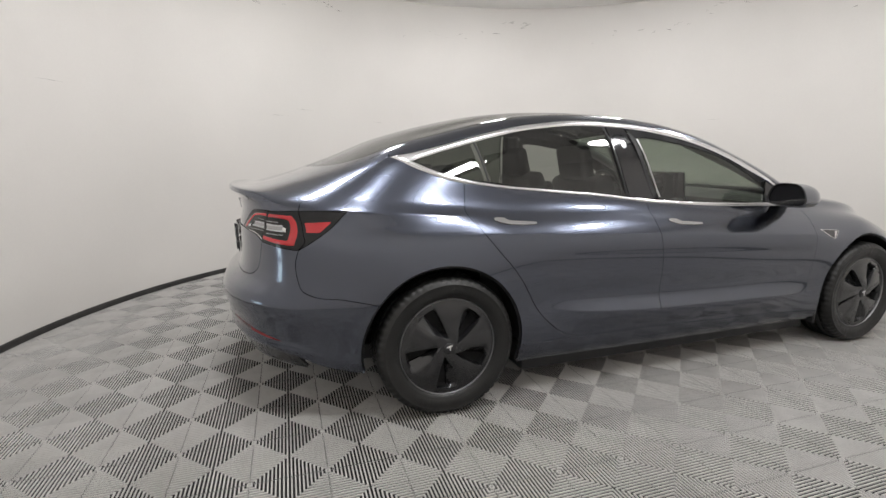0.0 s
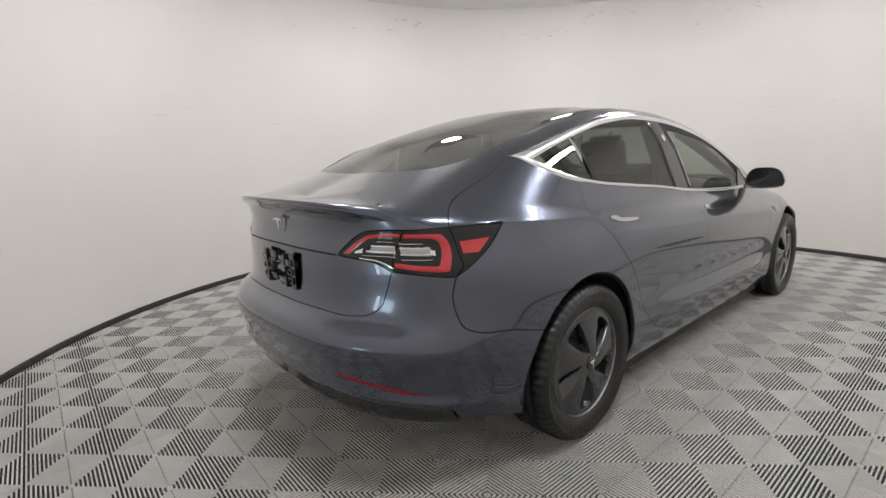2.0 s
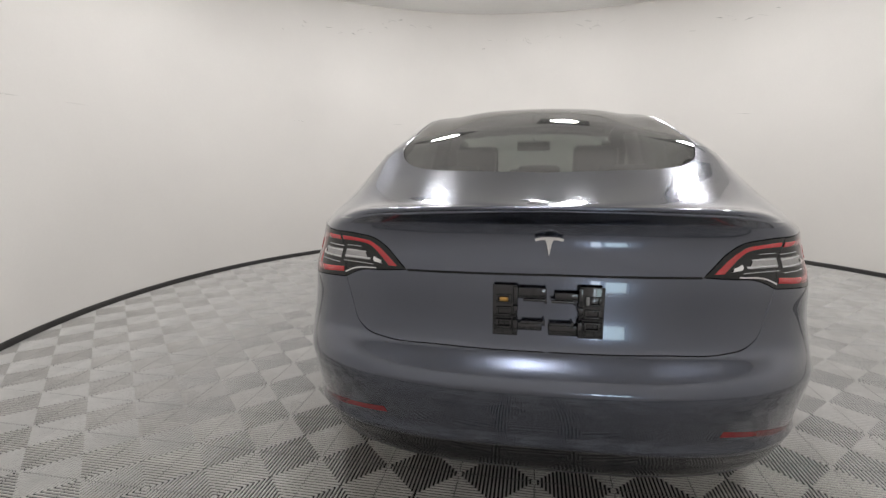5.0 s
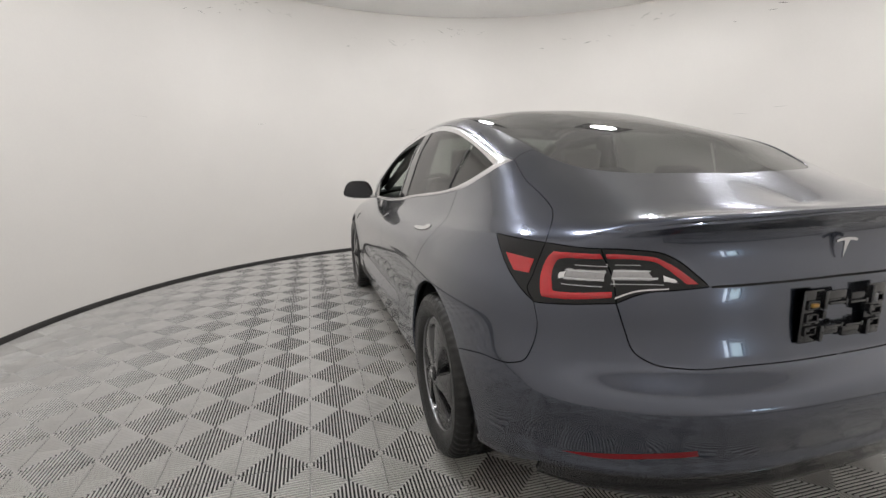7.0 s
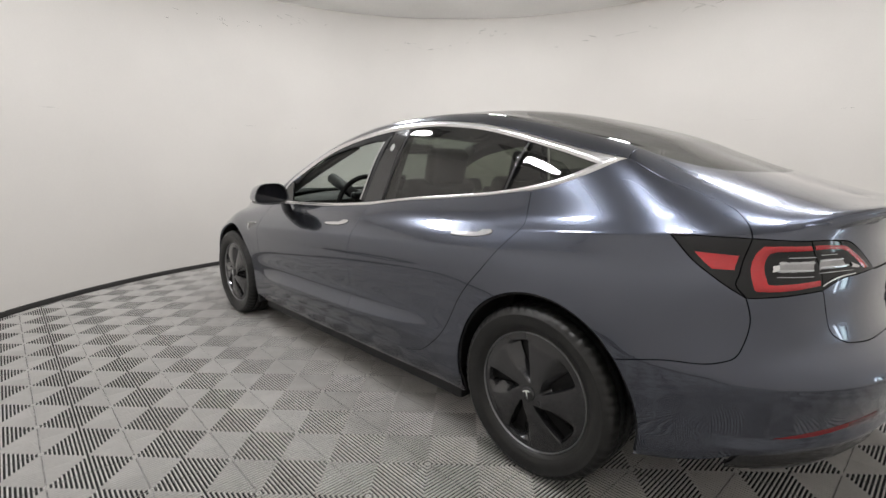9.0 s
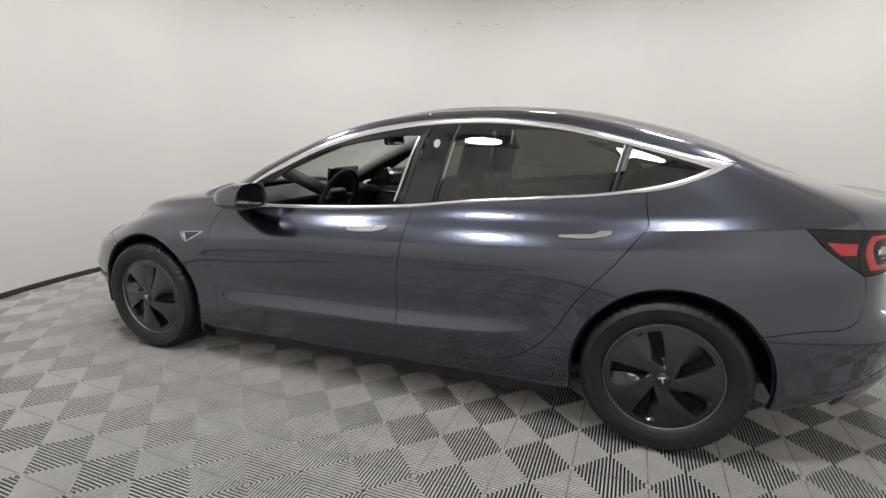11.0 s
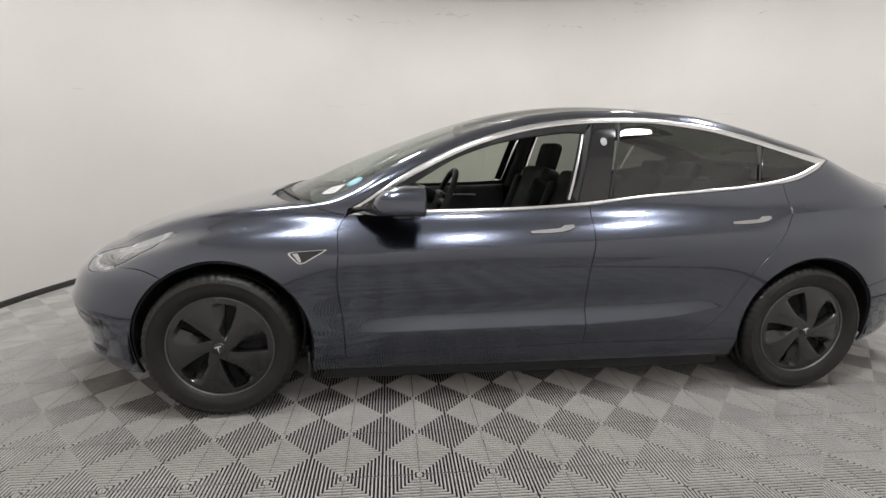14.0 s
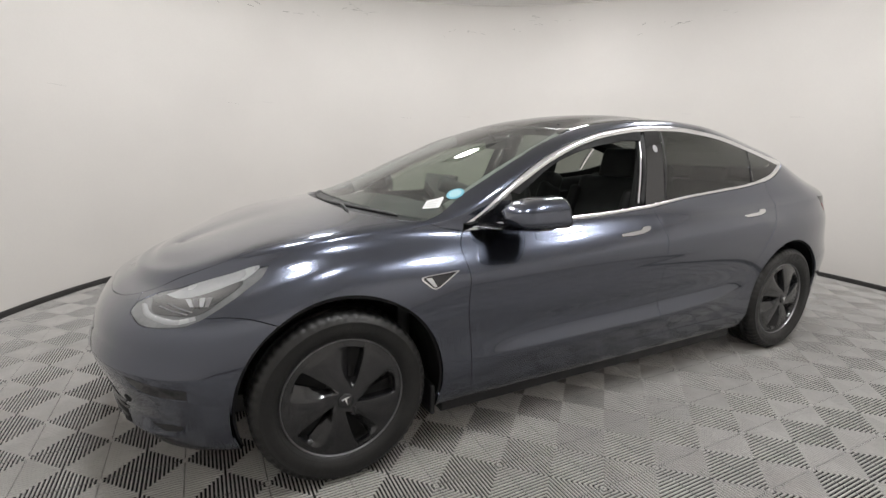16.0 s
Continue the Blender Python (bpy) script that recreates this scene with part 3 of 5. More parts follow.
def sheet(loop, gap=.0018, depth=.014, offset=0., fine=(3, 4)):
    """A panel of the left half: vertices, normals, faces."""
    loop = inset(loop, gap)
    s = np.array([U_SIZE, V_SIZE])
    q = loop * s
    lo, hi = loop.min(0), loop.max(0)
    gu = np.arange(math.floor(lo[0]), math.ceil(hi[0]) + 1, fine[0])
    gv = np.arange(math.floor(lo[1]), math.ceil(hi[1]) + 1, fine[1])
    G = np.stack(np.meshgrid(gu, gv, indexing="ij"), -1).reshape(-1, 2).astype(float)
    G = G[inside(loop, G)]
    if len(G):
        d = np.sqrt((((G * s)[:, None] - q[None]) ** 2).sum(-1)).min(1)
        G = G[d > .011]
    pts = np.concatenate([q, G * s]) if len(G) else q
    n = len(q)
    res = delaunay_2d_cdt([Vector((float(a), float(b))) for a, b in pts], [(i, (i + 1) % n) for i in range(n)], [], 0, 1e-7)
    P = np.array([tuple(v) for v in res[0]])
    T = np.array([tuple(f) for f in res[2] if len(f) == 3])
    T = T[inside(q, P[T].mean(1))]
    uv = P / s
    X, N = bilinear(SKIN, uv), bilinear(NORM, uv)
    N /= np.linalg.norm(N, axis=1, keepdims=True) + 1e-9
    X = X + N * offset
    # faces look outwards
    fn = np.cross(X[T[:, 1]] - X[T[:, 0]], X[T[:, 2]] - X[T[:, 0]])
    flip = (fn * N[T].mean(1)).sum(1) < 0
    T[flip] = T[flip][:, ::-1]
    V, NN, F = list(X), list(N), [tuple(t) for t in T]
    if depth:
        edges = {}
        for t in F:
            for a, b in ((t[0], t[1]), (t[1], t[2]), (t[2], t[0])):
                if (b, a) in edges:
                    edges.pop((b, a))
                else:
                    edges[(a, b)] = 1
        new_at = {}
        for a, b in list(edges):
            if all(uv[i][1] > V_MAX - .4 or uv[i][0] < .4 or uv[i][0] > U_MAX - .4 for i in (a, b)):
                continue
            along = X[b] - X[a]
            out = np.cross(along, N[a])
            out /= np.linalg.norm(out) + 1e-9
            ids = []
            for i in (a, b):
                if i not in new_at:
                    new_at[i] = (len(V), len(V) + 1)
                    V += [X[i], X[i] - N[i] * depth]
                    NN += [N[i] * .45 + out * .55, out]
                ids.append(new_at[i])
            F.append((ids[0][0], ids[0][1], ids[1][1], ids[1][0]))
    return np.array(V), np.array(NN), F


def strip(line_a, line_b, n=60, rows=3, offset=.001):
    """A band over the skin between two lines."""
    def even(l):
        p = bilinear(SKIN, l)
        t = np.r_[0, np.cumsum(np.linalg.norm(np.diff(p, axis=0), axis=1) + 1e-9)]
        k = np.linspace(0, t[-1], n)
        return np.c_[np.interp(k, t, l[:, 0]), np.interp(k, t, l[:, 1])]
    a, b = even(line_a), even(line_b)
    uv = np.stack([a + (b - a) * f for f in np.linspace(0, 1, rows + 1)], 1).reshape(-1, 2)
    X, N = bilinear(SKIN, uv), bilinear(NORM, uv)
    N /= np.linalg.norm(N, axis=1, keepdims=True)
    edge = np.tile(np.r_[-.004, np.full(rows - 1, offset), -.004] if rows > 1 else np.full(2, offset), n)
    X = X + N * edge[:, None]
    k = rows + 1
    F = [(i * k + j, (i + 1) * k + j, (i + 1) * k + j + 1, i * k + j + 1) for i in range(n - 1) for j in range(rows)]
    f0 = F[len(F) // 2]
    if np.dot(np.cross(X[f0[1]] - X[f0[0]], X[f0[2]] - X[f0[0]]), N[f0[0]]) < 0:
        F = [f[::-1] for f in F]
    return X, None, F


def mirrored(data):
    V, N, F = data
    k = np.array([1, -1, 1])
    return V * k, None if N is None else N * k, [tuple(f)[::-1] for f in F]


def both(data):
    """Left and right halves in one mesh."""
    V, N, F = data
    v2, n2, f2 = mirrored(data)
    m = len(V)
    return np.concatenate([V, v2]), None if N is None else np.concatenate([N, n2]), list(F) + [tuple(i + m for i in f) for f in f2]


def put(name, data, material, parent, label=""):
    V, N, F = data
    me = mesh_of(name, V, F, material, normals=N)
    return part(name, me, material, parent, label)


HIDDEN = []                           # black backing behind the joints


def panel(name, loop, material, parent, side="both", label="", backing=True, **how):
    """A body panel: 'both' is one piece across the middle, 'left' and 'right' are pieces of their own, 'pair' makes the two."""
    data = sheet(loop, **how)
    if backing:
        HIDDEN.append(sheet(loop, gap=-.008, depth=0, offset=-.013, fine=(6, 8)))
    if side == "both":
        return put(name, both(data), material, parent, label)
    made = []
    if side in ("left", "pair"):
        made.append(put(name, data, material, parent, label))
    if side in ("right", "pair"):
        made.append(put(name, mirrored(data), material, parent, label))
    return made


car = tagged(new("car"), "dark grey four-door electric saloon with black wheel covers, driver's window open", "car")

# guide lines on the left side
LINE = {
    "door_front": trail([(.885, .778, .908), (.912, .81, .87), (.914, .886, .754), (.921, .908, .629), (.90, .905, .447), (.89, .89, .262)]),
    "door_middle": trail([(-.273, .781, .962), (-.265, .87, .808), (-.242, .906, .627), (-.241, .9, .462), (-.245, .893, .303)]),
    "door_rear": trail([(-1.315, .745, 1.075), (-1.325, .80, .99), (-1.332, .838, .957), (-1.29, .868, .893), (-1.222, .885, .804), (-1.072, .905, .621), (-.926, .897, .407), (-.81, .893, .325), (-.70, .893, .302)]),
    "sill_nose": trail([(1.043, .888, .25), (.89, .89, .262)]),
    "sill_front": trail([(.89, .89, .262), (.6, .893, .28), (.296, .893, .288), (-.245, .893, .303)]),
    "sill_rear": trail([(-.245, .893, .303), (-.5, .893, .303), (-.70, .893, .302)]),
    "sill_tail": trail([(-.70, .893, .302), (-.9, .893, .300), (-1.068, .893, .298)]),
    "sill_bottom": trail([(-1.068, .86, .197), (-.5, .85, .188), (.5, .85, .188), (1.043, .86, .19)]),
    "belt_front": trail([(.885, .778, .908), (.584, .787, .920), (.189, .79, .931), (-.206, .784, .957), (-.273, .781, .962)]),
    "belt_rear": trail([(-.273, .781, .962), (-.617, .768, 1.004), (-.876, .763, 1.026), (-1.131, .757, 1.051), (-1.315, .745, 1.075)]),
    "belt_tail": trail([(-1.315, .745, 1.075), (-1.40, .733, 1.094), (-1.475, .712, 1.12), (-1.56, .67, 1.155), (-1.646, .615, 1.192)]),
    "chrome_top": trail([(-1.646, .615, 1.192), (-1.551, .623, 1.213), (-1.417, .623, 1.246), (-1.151, .615, 1.316), (-.883, .607, 1.367), (-.613, .594, 1.392), (-.338, .60, 1.386), (-.06, .617, 1.354), (.217, .658, 1.286), (.49, .709, 1.173), (.705, .761, 1.047), (.875, .768, .940)]),
    "chrome_in_top": trail([(-1.552, .66, 1.177), (-1.409, .649, 1.220), (-1.145, .64, 1.290), (-.88, .628, 1.342), (-.611, .62, 1.366), (-.338, .625, 1.359), (-.062, .641, 1.327), (.212, .68, 1.259), (.484, .73, 1.143), (.66, .761, 1.045), (.80, .770, .955)]),
    "chrome_in_bottom": trail([(.80, .776, .935), (.586, .779, .940), (.191, .781, .952), (-.219, .775, .977), (-.617, .762, 1.021), (-.876, .757, 1.044), (-1.131, .75, 1.068), (-1.284, .737, 1.093), (-1.416, .714, 1.125), (-1.552, .66, 1.177)]),
    "arch_front": arc(1.425, .335, .394, 54, 193),
    "arch_nose": arc(1.425, .335, .394, -21, 54),
    "arch_rear": arc(-1.45, .335, .386, -5.5, 143),
    "arch_tail": arc(-1.45, .335, .386, 143, 194),
    "nose_seam": trail([(1.877, .768, .675), (1.81, .806, .681), (1.744, .845, .678), (1.657, .884, .654)]),
    "lamp_low": trail([(2.085, .506, .683), (2.103, .535, .668), (2.094, .585, .655), (2.066, .652, .642), (1.997, .721, .645), (1.929, .761, .656), (1.877, .768, .675)]),
    "lamp_back": trail([(1.877, .768, .675), (1.805, .762, .713), (1.727, .738, .757), (1.665, .708, .800), (1.652, .685, .816)]),
    "lamp_high": trail([(1.652, .685, .816), (1.789, .604, .776), (1.941, .508, .722), (2.018, .478, .704), (2.085, .506, .683)]),
    "hood_nose": trail([(2.202, 0, .672), (2.198, .167, .673), (2.165, .33, .680), (2.12, .405, .686), (2.07, .430, .698)]),
    "hood_side": trail([(2.07, .430, .698), (1.979, .447, .731), (1.79, .55, .815), (1.589, .632, .886), (1.374, .668, .926), (1.15, .697, .949), (1.045, .728, .952)]),
    "hood_rear": trail([(1.045, .728, .952), (1.154, .655, .958), (1.237, .50, .964), (1.285, .25, .974), (1.295, 0, .976)]),
    "screen_low": trail([(1.012, .722, .962), (1.09, .64, .970), (1.165, .48, .985), (1.21, .25, .99), (1.222, 0, .99)]),
    "glass_side": trail([(1.012, .722, .962), (.85, .70, 1.052), (.70, .672, 1.125), (.5, .638, 1.218), (.25, .597, 1.322), (.12, .58, 1.36)]),
    "roof_side": trail([(.12, .58, 1.36), (-.05, .565, 1.388), (-.3, .553, 1.412), (-.52, .548, 1.418)]),
    "roof_side_rear": trail([(-.52, .548, 1.418), (-.8, .548, 1.41), (-1.1, .553, 1.366), (-1.42, .553, 1.29), (-1.64, .545, 1.222)]),
    "glass_tail": trail([(-1.64, .545, 1.222), (-1.76, .525, 1.186), (-1.85, .475, 1.163), (-1.93, .36, 1.148), (-1.968, .2, 1.146), (-1.975, 0, 1.146)]),
    "header": trail([(.20, 0, 1.38), (.19, .3, 1.375), (.12, .58, 1.36)]),
    "cross": trail([(-.52, 0, 1.46), (-.52, .3, 1.45), (-.52, .548, 1.418)]),
    "rail_seam": trail([(-1.646, .615, 1.192), (-1.64, .545, 1.222)]),
    "pillar_foot": trail([(1.045, .728, .952), (1.00, .752, .936), (.885, .778, .908)]),
    "boot_side": trail([(-1.646, .615, 1.192), (-1.77, .628, 1.128), (-1.90, .638, 1.078), (-1.985, .660, 1.045), (-2.04, .697, 1.008), (-2.063, .724, .969)]),
    "tail_top": trail([(-2.063, .724, .969), (-2.141, .677, .966), (-2.198, .626, .966)]),
    "tail_split": trail([(-2.198, .626, .966), (-2.225, .618, .90), (-2.246, .609, .826)]),
    "tail_low": trail([(-2.246, .609, .826), (-2.138, .72, .813), (-2.073, .766, .806)]),
    "tail_edge": trail([(-2.073, .766, .806), (-2.045, .773, .843), (-2.049, .759, .871), (-2.053, .741, .919), (-2.063, .724, .969)]),
    "quarter_top": trail([(-1.862, .789, .971), (-1.96, .765, .970), (-2.063, .724, .969)]),
    "quarter_low": trail([(-2.073, .766, .806), (-2.03, .783, .833), (-1.978, .793, .868), (-1.917, .797, .917), (-1.862, .789, .971)]),
    "inner_top": trail([(-2.198, .626, .966), (-2.25, .555, .965), (-2.284, .495, .955), (-2.302, .458, .930), (-2.32, .430, .900), (-2.336, .405, .871)]),
    "inner_low": trail([(-2.336, .405, .871), (-2.31, .48, .863), (-2.285, .54, .857), (-2.268, .572, .846), (-2.246, .609, .826)]),
    "boot_edge": trail([(-2.246, .609, .826), (-2.257, .580, .757), (-2.276, .557, .696), (-2.302, .523, .670), (-2.333, .458, .658), (-2.37, .308, .660), (-2.385, .163, .660), (-2.388, 0, .660)]),
    "bumper_seam": trail([(-1.758, .897, .567), (-1.899, .865, .599), (-2.031, .812, .616), (-2.066, .789, .635), (-2.082, .767, .684), (-2.087, .755, .74), (-2.073, .766, .806)]),
    "skirt_top": trail([(-2.40, 0, .40), (-2.397, .156, .398), (-2.368, .381, .387), (-2.308, .544, .371), (-2.212, .677, .355), (-2.10, .775, .33)]),
    "skirt_end": trail([(-2.10, .775, .33), (-2.06, .79, .262)]),
    "skirt_low": trail([(-2.06, .79, .262), (-2.2, .67, .268), (-2.29, .48, .272), (-2.33, .2, .274), (-2.335, 0, .274)]),
    "bumper_low": trail([(-2.10, .775, .33), (-2.0, .83, .285), (-1.90, .86, .258), (-1.824, .885, .243)]),
    "nose_low": trail([(1.793, .86, .194), (1.95, .78, .18), (2.08, .56, .176), (2.14, .3, .172), (2.158, 0, .17)]),
}
L = LINE


def to_middle(line):
    """The same line with its end exactly on the car's middle."""
    l = line.copy()
    e = l[-1]
    if min(e[0], U_MAX - e[0]) * U_SIZE < (V_MAX - e[1]) * V_SIZE:
        l[-1, 0] = 0 if e[0] < U_MAX / 2 else U_MAX
    else:
        l[-1, 1] = V_MAX
    return l


def roof_middle(u0, u1):
    return np.c_[np.linspace(u0, u1, 60), np.full(60, float(V_MAX))]


R = {k: v[::-1] for k, v in L.items()}
M = {k: to_middle(L[k]) for k in ("hood_rear", "screen_low", "glass_tail", "boot_edge", "skirt_low", "nose_low")}
for k in ("hood_nose", "header", "cross", "skirt_top"):
    M[k] = to_middle(R[k])


def build_body():
    hood_u = M["hood_rear"][-1][0]
    panel("hood", join_lines(L["hood_side"], M["hood_rear"], roof_middle(hood_u, U_MAX), np.c_[np.full(30, U_MAX), np.linspace(V_MAX, M["hood_nose"][-1][1], 30)], M["hood_nose"][::-1]), PAINT, car)
    panel("front_bumper", join_lines(M["hood_nose"][::-1], trail([(2.07, .430, .698), (2.085, .506, .683)]), L["lamp_low"], L["nose_seam"], R["arch_nose"], M["nose_low"],
          np.c_[np.full(40, U_MAX), np.linspace(M["nose_low"][-1][1], M["hood_nose"][-1][1], 40)]), PAINT, car, fine=(3, 1))
    panel("front_fender", join_lines(L["hood_side"], L["pillar_foot"], L["door_front"], R["sill_nose"], R["arch_front"], R["nose_seam"], L["lamp_back"], L["lamp_high"], trail([(2.085, .506, .683), (2.07, .430, .698)])), PAINT, car, "pair", fine=(3, 1))
    doors = panel("front_door", join_lines(L["door_front"], L["sill_front"], R["door_middle"], R["belt_front"]), PAINT, car, "pair", fine=(3, 1))
    rear = panel("rear_door", join_lines(L["door_middle"], L["sill_rear"], R["door_rear"], R["belt_rear"]), PAINT, car, "pair", fine=(3, 1))
    panel("rear_quarter", join_lines(L["boot_side"], R["quarter_top"], R["quarter_low"], R["bumper_seam"], R["arch_rear"], R["sill_tail"], R["door_rear"], L["belt_tail"]), PAINT, car, "pair", fine=(3, 1))
    panel("side_sill", join_lines(L["sill_nose"], L["sill_front"], L["sill_rear"], L["sill_tail"], L["sill_bottom"]), PAINT, car, "pair")
    panel("roof_rail", join_lines(L["pillar_foot"][:25], R["chrome_top"], L["rail_seam"], R["roof_side_rear"], R["roof_side"], R["glass_side"]), PAINT, car, "pair")
    panel("boot_lid", join_lines(L["rail_seam"][::-1], L["boot_side"], L["tail_top"], L["inner_top"], L["inner_low"], M["boot_edge"],
          np.c_[np.zeros(60), np.linspace(M["boot_edge"][-1][1], V_MAX, 60)], roof_middle(0, M["glass_tail"][-1][0]), M["glass_tail"][::-1]), PAINT, car, fine=(2, 3))
    panel("rear_bumper", join_lines(L["bumper_seam"], R["tail_low"], M["boot_edge"], np.c_[np.zeros(40), np.linspace(M["boot_edge"][-1][1], M["skirt_top"][-1][1], 40)],
          M["skirt_top"][::-1], L["bumper_low"], R["arch_tail"]), PAINT, car, fine=(3, 1))
    panel("rear_skirt", join_lines(M["skirt_top"][::-1], L["skirt_end"], M["skirt_low"], np.c_[np.zeros(20), np.linspace(M["skirt_low"][-1][1], M["skirt_top"][-1][1], 20)]), PIANO, car, fine=(2, 1), label="gloss black lower skirt")
    # glass
    panel("windscreen", join_lines(L["glass_side"], M["header"], roof_middle(M["header"][-1][0], M["screen_low"][-1][0]), M["screen_low"][::-1]), CLEAR, car, backing=False, offset=-.003, label="clear windscreen")
    panel("roof_glass", join_lines(L["roof_side"], M["cross"], roof_middle(M["cross"][-1][0], M["header"][-1][0]), M["header"][::-1]), ROOFGLASS, car, backing=False, offset=-.003, label="dark tinted roof glass")
    panel("rear_window", join_lines(L["roof_side_rear"], M["glass_tail"], roof_middle(M["glass_tail"][-1][0], M["cross"][-1][0]), M["cross"][::-1]), REARGLASS, car, backing=False, offset=-.003, label="dusty tinted rear window")
    panel("cowl", join_lines(L["hood_rear"][:1], M["hood_rear"], roof_middle(hood_u, M["screen_low"][-1][0]), M["screen_low"][::-1]), SATIN, car, offset=-.012, gap=-.004, label="black plastic scuttle panel")
    return doors, rear


doors, rear_doors = build_body()


def two(name, data, material, parents, label=""):
    """One on each side of the car."""
    a, b = parents if isinstance(parents, (list, tuple)) else (parents, parents)
    return put(name, data, material, a, label), put(name, mirrored(data), material, b, label)


def build_windows():
    two("window_trim", strip(join_lines(L["belt_front"], L["belt_rear"], L["belt_tail"]), join_lines(trail([(.80, .776, .935), (.80, .776, .936)]), L["chrome_in_bottom"]), 150, 4, .004), CHROME, car, "satin chrome window surround")
    two("roof_trim", strip(R["chrome_top"], R["chrome_in_top"], 150, 4, .004), CHROME, car, "satin chrome window surround")
    two("frame_lining", strip(R["chrome_top"], R["chrome_in_top"], 150, 1, -.010), INNER, car, "black inner window frame")
    two("belt_lining", strip(join_lines(L["belt_front"], L["belt_rear"], L["belt_tail"]), L["chrome_in_bottom"], 150, 1, -.012), INNER, car)
    top, low = R["chrome_in_top"], L["chrome_in_bottom"]        # both from front to rear

    def cut(xa_low, xa_top, xb_low, xb_top):
        """A field of the side window between two slanting posts."""
        xl, xt = bilinear(SKIN, low)[:, 0], bilinear(SKIN, top)[:, 0]
        a = low[(xl <= xa_low) & (xl >= xb_low)]
        b = top[(xt <= xa_top) & (xt >= xb_top)]
        return join_lines(a, b[::-1])
    sail = cut(.9, .9, .60, .63)
    two("mirror_sail", sheet(sail, .001, .01, -.003), PIANO, doors, "gloss black corner piece")
    # front door: a black seal along the top and rear, glass below it
    field = cut(.60, .63, -.205, -.31)
    inner = trail([(.585, .757, 1.055), (.397, .718, 1.168), (.236, .691, 1.232), (-.038, .661, 1.290), (-.20, .656, 1.310), (-.272, .657, 1.308)])
    post = trail([(-.272, .657, 1.308), (-.183, .767, 1.002), (-.17, .775, .985)])
    edge_top = top[(bilinear(SKIN, top)[:, 0] <= .63) & (bilinear(SKIN, top)[:, 0] >= -.31)]
    two("window_seal", strip(edge_top, inner, 80, 3, -.006), INNER, doors, "black rubber window frame")
    two("post_seal", strip(trail([(-.318, .633, 1.352), (-.213, .774, .982)]), post[:max(3, len(post) - 3)], 30, 3, -.005), ROUGHBLACK, doors)
    two("glass_run", strip(trail([(-.268, .659, 1.303), (-.178, .769, .99)]), trail([(-.256, .661, 1.302), (-.166, .771, .99)]), 20, 2, -.008), GREYMETAL, doors, "grey metal glass channel")
    two("seal_lining", strip(edge_top, inner, 80, 1, -.016), INNER, doors)
    two("post_lining", strip(trail([(-.318, .633, 1.352), (-.213, .774, .982)]), trail([(-.250, .661, 1.302), (-.160, .771, .99)]), 20, 1, -.016), INNER, doors)
    pane = join_lines(low[(bilinear(SKIN, low)[:, 0] <= .60) & (bilinear(SKIN, low)[:, 0] >= -.175)], post[::-1], inner[::-1])
    put("door_glass", mirrored(sheet(pane, 0, .004, -.007)), SIDEGLASS, doors[1], "closed lightly tinted window")
    two("pillar_cover", sheet(cut(-.213, -.318, -.376, -.456), .001, .01, -.002), PIANO, car, "gloss black door pillar cover")
    two("rear_door_glass", sheet(cut(-.388, -.468, -1.175, -1.222), .001, .006, -.004), TINT, rear_doors, "closed tinted window")
    two("divider_bar", strip(trail([(-1.177, .75, 1.072), (-1.224, .642, 1.270)]), trail([(-1.189, .749, 1.074), (-1.236, .641, 1.267)]), 20, 2, -.001), SATIN, rear_doors)
    two("pillar_edge", strip(trail([(-.376, .769, 1.0), (-.456, .624, 1.361)]), trail([(-.388, .769, 1.001), (-.468, .624, 1.362)]), 20, 2, -.001), SATIN, rear_doors)
    two("quarter_glass", sheet(cut(-1.192, -1.239, -2, -2), .001, .006, -.004), TINT, rear_doors, "small tinted fixed pane")
    dot = [(-.363 + .017 * math.cos(a), .679, 1.266 + .02 * math.sin(a)) for a in np.linspace(0, 2 * math.pi, 15)[:-1]]
    two("pillar_camera", sheet(on_skin(dot, (1, .2, 1)), 0, .002, .0005), CLEARLENS, car, "small round grey camera cover")


